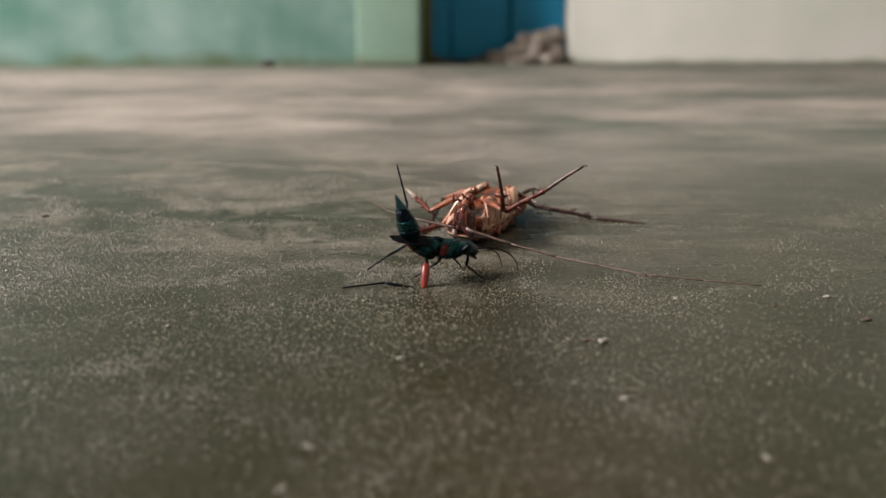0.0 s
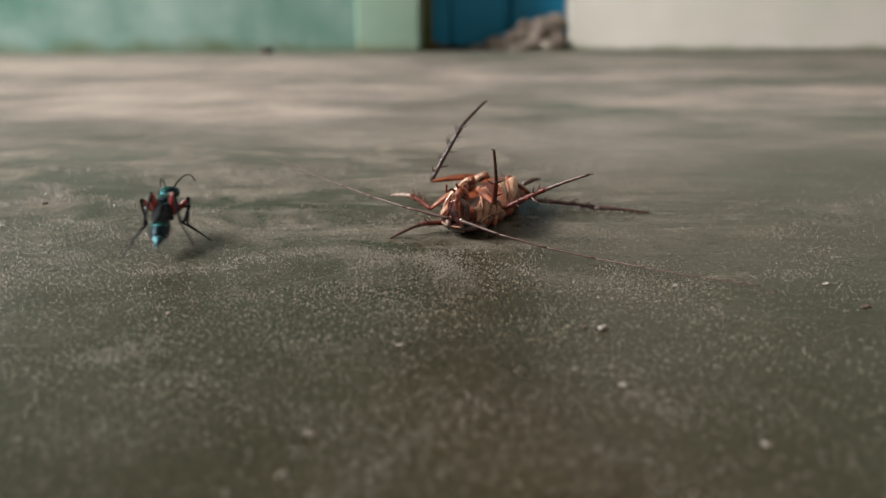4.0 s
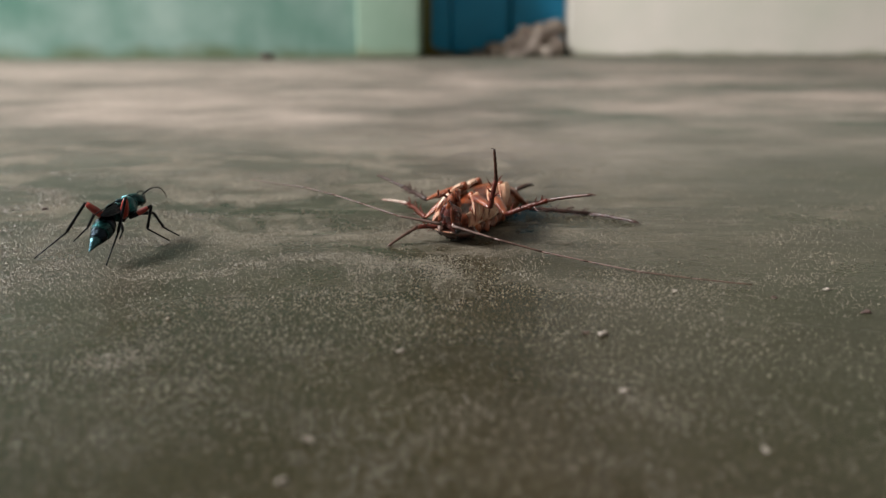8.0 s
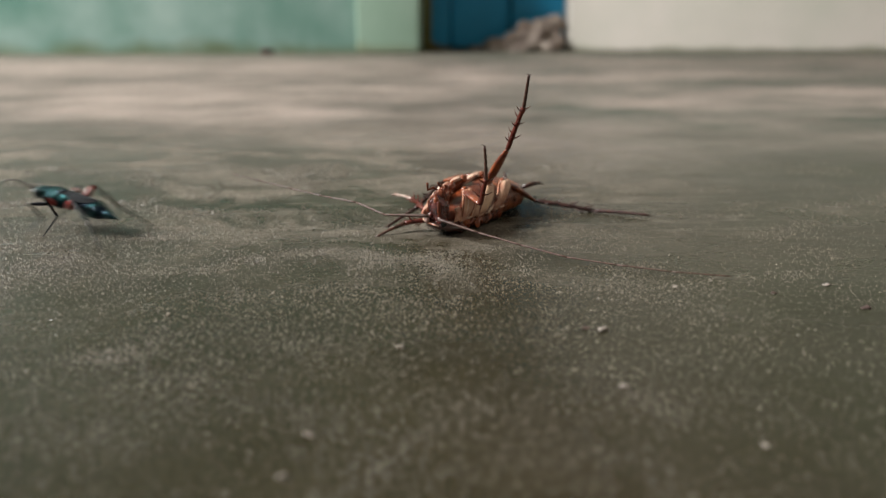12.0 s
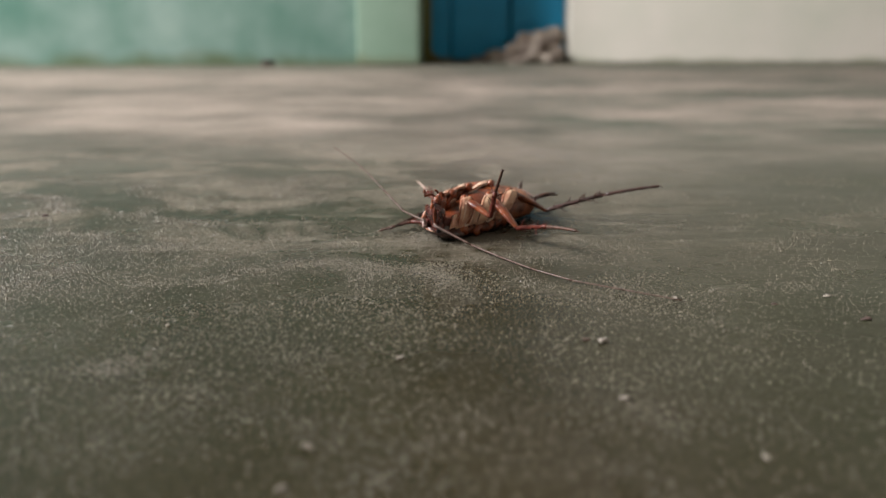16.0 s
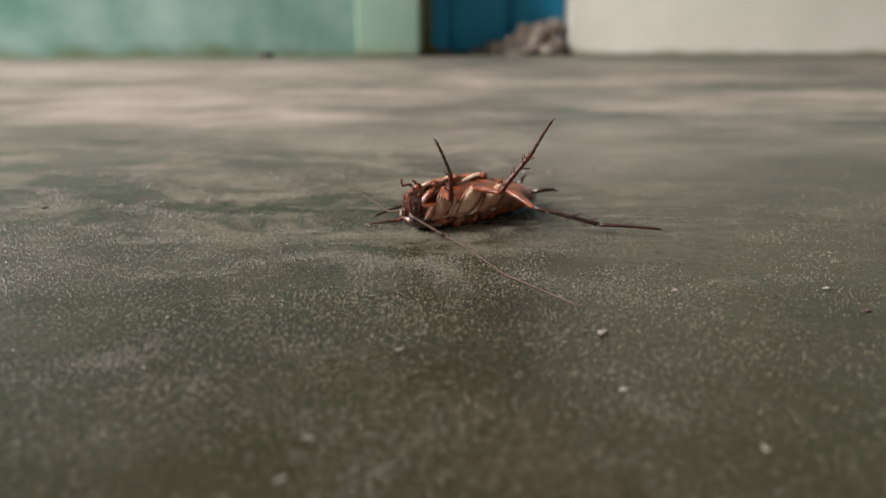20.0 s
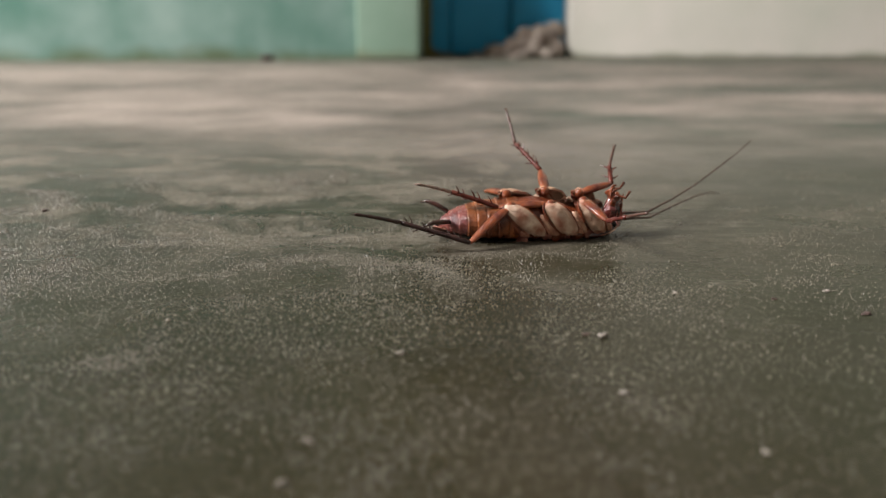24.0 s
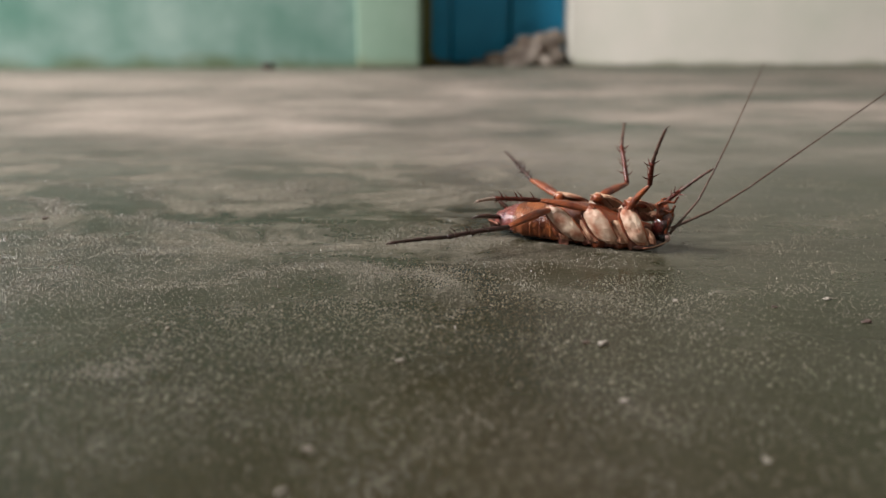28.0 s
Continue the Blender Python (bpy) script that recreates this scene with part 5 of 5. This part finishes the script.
    feeler_rows = {
        "R": [
            (0, 89.8, -8.8, 83.8, -4.8, 71.4, 3.7, 71.3, 3.8, 91.1, 4, 92.1, 4),
            (1, 90.3, -9.3, 83.1, -4.4, 71.3, 3.7, 71.9, 3.8, 90.9, 4, 91.1, 4),
            (3, 76.4, -5.6, 86, -2.6, 86.2, -1.5, 74.8, 3.8, 78.9, 3.9, 84.4, 4),
            (6, 77.6, -2.2, 90, -9.8, 83.1, 2.1, 81.9, 3.9, 84.1, 4, 84.8, 4),
            (8, 82.1, -3.8, 97.2, -7.6, 79.6, 1.6, 74.7, 3.8, 87.8, 4, 92.3, 4),
            (12, 89.7, 0.8, 88.4, 3.6, 87.9, 5, 91.2, 10, 96.9, 9.9, 105.8, 9.6),
            (15, 94, -9.3, 66.4, 10.4, 78.1, 11.1, 81.8, 11.2, 95.1, 11.3, 95.1, 11.3),
            (17, 101.2, -3.6, 82.3, 6.9, 68.6, 11.4, 79.9, 12.7, 97.9, 12.1, 97.9, 12.1),
            (17.5, 119, -2.3, 86.7, 7.6, 74.1, 10.9, 76.2, 11.2, 86.5, 12.4, 85.5, 12.4),
            (20, 107.8, -8, 74.9, 13.2, 68.8, 12.7, 68.7, 13.2, 82.2, 13.7, 82.3, 13.5),
            (20.9, 110.1, -7.1, 77.7, 13.2, 70.5, 13.2, 70.4, 13.7, 81.4, 14, 83, 13.9),
            (20.96, 31.9, -0.1, 43, 7.2, 46.4, 7.7, 49.7, 8.2, 50.7, 7.3, 51.1, 6.8),
            (21, 31.9, -0.1, 43, 7.2, 46.4, 7.7, 49.7, 8.2, 50.7, 7.3, 51.1, 6.8),
            (21.5, 12.7, 19.4, 15.7, 17, 17.2, 15.7, 24.1, 13.7, 24.6, 13.5, 24.6, 13.5),
            (23.5, 18.3, 22.2, 27.1, 40.1, 34, 33.4, 34.5, 32.9, 43.6, 25.3, 43.6, 25.3),
            (24, 24.5, -12, 37.3, -0.3, 38.4, 2.1, 38.8, 7.2, 39.1, 7.1, 43.6, 5.7),
            (24.5, 24.4, -12.5, 36.6, 2.6, 37.3, 3.5, 38.1, 6.4, 38.1, 6.4, 38.1, 6.4),
            (25, 30.5, -2.4, 40.9, 6.5, 42.2, 6.7, 43.3, 6.2, 43.3, 6.2, 43.3, 6.2),
            (25.5, 52.3, -15.6, 66.5, -15.3, 61.1, -13.7, 60.4, -13.5, 60.4, -13.5, 60.4, -13.5),
            (26, 56.5, -16.2, 69, -14.6, 62.6, -15.5, 62.4, -15.6, 62.4, -15.6, 62.4, -15.6),
            (26.5, 57.5, 2, 62.3, 9.1, 63, 12, 63.3, 14.1, 63.3, 14.1, 63.3, 14.1),
            (27, 93.7, -25.4, 110.7, -24.3, 117.7, -19.5, 121.5, -13.7, 121.5, -13.7, 121.5, -13.7),
            (27.5, 27.5, 23.4, 30, 30.6, 33.3, 23.3, 33.3, 23.2, 33.3, 23.2, 33.3, 23.2),
            (28, 40.5, 10.2, 43.7, 17.8, 44.8, 20.8, 42.9, 21.8, 42.5, 22, 42.5, 22),],
        "L": [
            (0, -92.3, 2.5, -123.1, -4.2, -144.1, -8.2, -145.4, -8.9, -151, -11.7, -150.9, -8.7),
            (1, -94.2, 5.7, -105.3, 12.7, -111.8, 16.5, -112.1, 15.3, -112.2, 15.1, -112.2, 15.1),
            (3, -85.7, 9.4, -98.2, 3.2, -104.6, 4.4, -104.3, 5.1, -104.3, 5.1, -103.5, 2.6),
            (6, -96.3, -8.9, -123, -2, -133.3, -7.2, -141, -10.9, -141, -9.6, -140.6, -2.5),
            (8, -84.1, 2.6, -104.6, 2.8, -109.7, 0.1, -107.4, -1.5, -102.7, -4.6, -102.7, -4.6),
            (10, -95.5, -3.4, -118.4, -1.5, -134.2, -9.7, -136.3, -10.7, -136.3, -10.7, -136.1, -6.1),
            (12, -74.7, -12, -104.2, -2.9, -93.4, -8.9, -91.2, -6.1, -90.6, -5.3, -90.5, -5.3),
            (14.5, -110.7, -6.7, -113.2, 3.3, -116.9, -1.5, -120.5, -6.1, -120.5, -6.2, -120.5, -6.2),
            (15, -109.2, -8.9, -108.8, 7.4, -113.8, 2.1, -118.8, -3.2, -118.9, -3.3, -118.9, -3.3),
            (17, -107.6, -7.9, -110.5, 4.6, -110.8, 4.4, -110.8, 1.3, -111, -7.2, -111, -7.2),
            (17.5, -112.8, -21.8, -107.9, -13.9, -109.6, -15.2, -109.9, -15.4, -109.9, -15.4, -109.7, -12.5),
            (18, -109.8, -26.8, -109.6, -12.1, -114.2, -15.6, -115.1, -16.3, -114.7, -11.8, -114.7, -11.6),
            (20, -107.4, -26.2, -112.7, -14.4, -114.9, -17.1, -114.9, -17.1, -113.3, -11.9, -112.7, -12.6),
            (20.9, -107.1, -26.2, -111.2, -14.7, -113.3, -17.1, -113.3, -17.1, -111.9, -14.1, -111.2, -13.1),
            (20.96, 16.5, -3.5, 32.5, -4.2, 37.4, -8.3, 46.2, -15.7, 46.2, -15.7, 46.2, -15.7),
            (21, 16.5, -3.5, 32.5, -4.2, 37.4, -8.3, 46.2, -15.7, 46.2, -15.7, 46.2, -15.7),
            (21.5, 14.7, -1, 36.1, -14.2, 38.1, -15.3, 43.4, -18.6, 49.9, -18.4, 51.1, -12.6),
            (23.5, 22.7, -4.7, 40, -7.9, 40.4, -8.9, 45, -19.8, 45.1, -20, 45.1, -20),
            (24, 26.6, -13.5, 44.8, -9.2, 45.3, -10.5, 45.8, -12.7, 46.4, -16.5, 47.5, -22.6),
            (24.5, 27.7, -11.8, 43.7, -10.3, 44, -12.1, 44.4, -14.5, 45.4, -17.3, 47.5, -19.1),
            (25, 83.5, 28.5, 99.3, 2.7, 103.4, 2.9, 104.1, 2.9, 104.6, 1.1, 105.5, -2.1),
            (25.5, 13, 8.6, 19.1, 8.1, 25.7, 11.8, 25.7, 11.8, 25.7, 11.8, 25.7, 11.8),
            (26, 14.4, 9.3, 20.9, 12, 27.7, 11.2, 27.7, 11.2, 27.7, 11.2, 27.7, 11.2),
            (26.5, 30.8, 25, 34.9, 30.4, 32, 24.6, 31.9, 24.6, 31.9, 24.6, 31.9, 24.6),
            (27, 94.4, -21.5, 115.8, -24.7, 116.6, -18.5, 124.4, -13.3, 124.3, -13.3, 124.3, -13.3),
            (27.5, -17.6, 69.1, -18.3, 60, -23.9, 63.6, -23.9, 63.6, -23.9, 63.6, -23.9, 63.6),
            (28, 59.1, 26.4, 76.6, 19.9, 77.5, 20.8, 80.3, 17.2, 80.3, 17.2, 80.3, 17.2),],
    }
    for key, rows in feeler_rows.items():
        side = 1 if key == "R" else -1
        for ob, r in zip(roach_feelers[key], chain_rows(rows, (17.0, side * 1.1, 4.0), [LINK] * LINKS, ticks())):
            walk(ob, r)
    wasp_motion([
        (0, -0.0022, 0.1208, 0.0056, 26, 11, 66),
        (0.5, -0.0027, 0.12375, 0.00424, 54.6, 16.4, 10),
        (1, -0.00187, 0.13038, 0.00641, 51, 49.2, 0),
        (1.5, -0.00555, 0.11787, 0.00396, 106, -6.2, 0),
        (2, -0.01019, 0.12199, 0.00639, 101.1, -15.1, 0),
        (2.5, -0.00974, 0.11957, 0.00676, 75.8, -12.5, 0),
        (3, -0.01373, 0.11271, 0.00701, 106.2, -8.2, 0),
        (3.3, -0.02366, 0.1162, 0.00674, 152.1, -10.5, 0),
        (3.5, -0.02549, 0.11577, 0.00688, 151.7, -11.2, 0),
        (4.4, -0.07, 0.15, 0.006, 60, -12, 0),
        (5.5, -0.04943, 0.13049, 0.00716, 25.1, -7, 0),
        (6, -0.05305, 0.13215, 0.00893, 29.2, -8.4, -28),
        (6.5, -0.05548, 0.13298, 0.00723, 27.9, -12.3, -12),
        (7, -0.05139, 0.13187, 0.00671, 26.9, -9.3, -6),
        (7.5, -0.0551, 0.13208, 0.006, 68.4, -7.3, 0),
        (8, -0.05796, 0.13343, 0.00754, 87.4, -1.7, -15),
        (8.5, -0.05686, 0.13718, 0.00638, 28.7, -15, 0),
        (8.7, -0.0463, 0.1378, 0.00655, 25, -11, 0),
        (8.967, -0.0463, 0.1378, 0.00655, 24, -11, 0),
        (9, -0.0396, 0.13738, 0.00675, 20.1, -4.6, 0),
        (9.033, -0.0315, 0.1400, 0.0067, 18, -8, 0),
        (9.25, -0.0315, 0.1405, 0.0067, 18, -8, 0),
        (9.5, -0.0336, 0.14273, 0.00643, 17.4, -7, 0),
        (10, -0.04196, 0.13705, 0.00629, -8.4, -21.7, 0),
        (10.5, -0.03967, 0.14115, 0.0063, 21, -11.4, 0),
        (11, -0.04503, 0.14082, 0.00612, 2.6, -19.3, -5),
        (11.5, -0.04915, 0.13452, 0.0072, 112.1, -10.4, 0),
        (11.8, -0.05506, 0.13742, 0.00695, 136, -8.5, 0),
        (12, -0.07186, 0.14492, 0.00628, 155.5, -5.6, 0),
        (12.2, -0.09718, 0.15042, 0.0047, 177, -5.7, 0),
        (12.5, -0.2, 0.19, 0.006, 175, -8, 0),
        (14.5, -0.22, 0.24, 0.006, 90, -8, 0),
        (16.4, -0.19, 0.235, 0.006, 10, -8, 0),
        (16.6, -0.15, 0.23, 0.006, 5, -8, 0),
        (16.8, -0.08727, 0.17916, 0.00696, -14.5, -10.7, 0),
        (17, -0.08663, 0.17817, 0.00718, -12.2, -10.2, 0),
        (17.2, -0.02467, 0.15844, 0.00672, 13.4, -10.7, 0),
        (17.4, -0.02281, 0.16311, 0.00638, 11, -5.9, 0),
        (17.6, -0.02651, 0.16637, 0.00624, -0.4, -5.5, 0),
        (17.8, -0.03574, 0.16871, 0.00579, -26.6, -5.9, 0),
        (17.933, -0.0357, 0.1686, 0.0058, -27, -6, 0),
        (18, -0.03912, 0.1655, 0.00633, -38, -5, 0),
        (18.067, -0.0425, 0.1660, 0.006, -62, -2, 0),
        (18.2, -0.04694, 0.16698, 0.00572, -95.5, 2.5, 0),
        (18.5, -0.04675, 0.16943, 0.00605, -93.5, -0.6, 0),
        (18.7, -0.05916, 0.16943, 0.00446, -163.3, -2.2, 0),
        (19, -0.07568, 0.1647, 0.00525, -158.2, -5.1, 0),
        (19.2, -0.09529, 0.1582, 0.00492, -195.9, 1.2, 0),
        (19.6, -0.22, 0.21, 0.006, -185, -5, 0),
        (28, -0.3, 0.24, 0.006, -190, -5, 0),], {
        "hr": [(0, -0.0161, 0.1161, -0.001), (1, -0.0104, 0.131), (1.5, 0.0122, 0.1091), (2, 0.0051, 0.1139), (2.5, -0.0079, 0.1078), (3, -0.0075, 0.1053), (3.3, -0.011, 0.1221), (6, -0.0653, 0.1235), (7, -0.062, 0.1251), (7.5, -0.0569, 0.1245), (8, -0.0571, 0.1244), (9.5, -0.0479, 0.1415), (10, -0.0419, 0.1303), (11, -0.0476, 0.1315), (11.5, -0.0438, 0.1314), (11.8, -0.0442, 0.146), (12, -0.0578, 0.148), (17, -0.0917, 0.1718), (18, -0.0457, 0.155)],
        "hl": [(0, -0.0076, 0.127, 0.0179), (0.4, -0.011, 0.1275, 0.0135), (1, -0.0096, 0.1508), (1.5, -0.0185, 0.1156), (2, -0.0187, 0.1099), (2.5, -0.019, 0.1112), (3, -0.0192, 0.1025), (5.5, -0.0671, 0.1282), (6, -0.0723, 0.1359), (7, -0.0723, 0.1358), (7.5, -0.0729, 0.137), (8, -0.0714, 0.1285), (8.5, -0.075, 0.138), (9.5, -0.0531, 0.148), (10, -0.0595, 0.1382), (11, -0.0615, 0.133), (11.5, -0.0587, 0.1278), (11.8, -0.0585, 0.1291), (17, -0.1047, 0.1813), (19, -0.0556, 0.1622)],
        "mr": [(0, -0.0046, 0.1221), (1, 0.0054, 0.1252), (1.5, 0.0075, 0.1242), (2, 0.0015, 0.1194), (2.5, 0.0015, 0.1219), (3, -0.0046, 0.1203), (5.5, -0.0479, 0.1336), (6, -0.0482, 0.1328), (7, -0.0501, 0.1275), (7.5, -0.049, 0.1332), (8, -0.0519, 0.1406), (8.5, -0.0525, 0.1356), (9.5, -0.0357, 0.1355), (10, -0.0364, 0.1351), (11, -0.0375, 0.142), (17, -0.089, 0.1813)],
        "ml": [(0, -0.013, 0.126), (2, -0.0215, 0.1219), (2.5, -0.0221, 0.1229), (3, -0.0214, 0.1213), (3.3, -0.0192, 0.1043), (8, -0.0698, 0.1398), (11, -0.0451, 0.1509), (12, -0.0756, 0.1398), (19, -0.0719, 0.1545)],
        "fr": [(3, -0.0056, 0.1235), (5.5, -0.0443, 0.1351), (6, -0.0493, 0.1386), (7, -0.0451, 0.1394), (8, -0.0511, 0.144), (9.5, -0.0259, 0.1436), (10, -0.032, 0.1453), (11, -0.0344, 0.1464), (18, -0.0322, 0.1683)],
        "fl": [(3.3, -0.0351, 0.119), (19, -0.0761, 0.156)],})


motions()
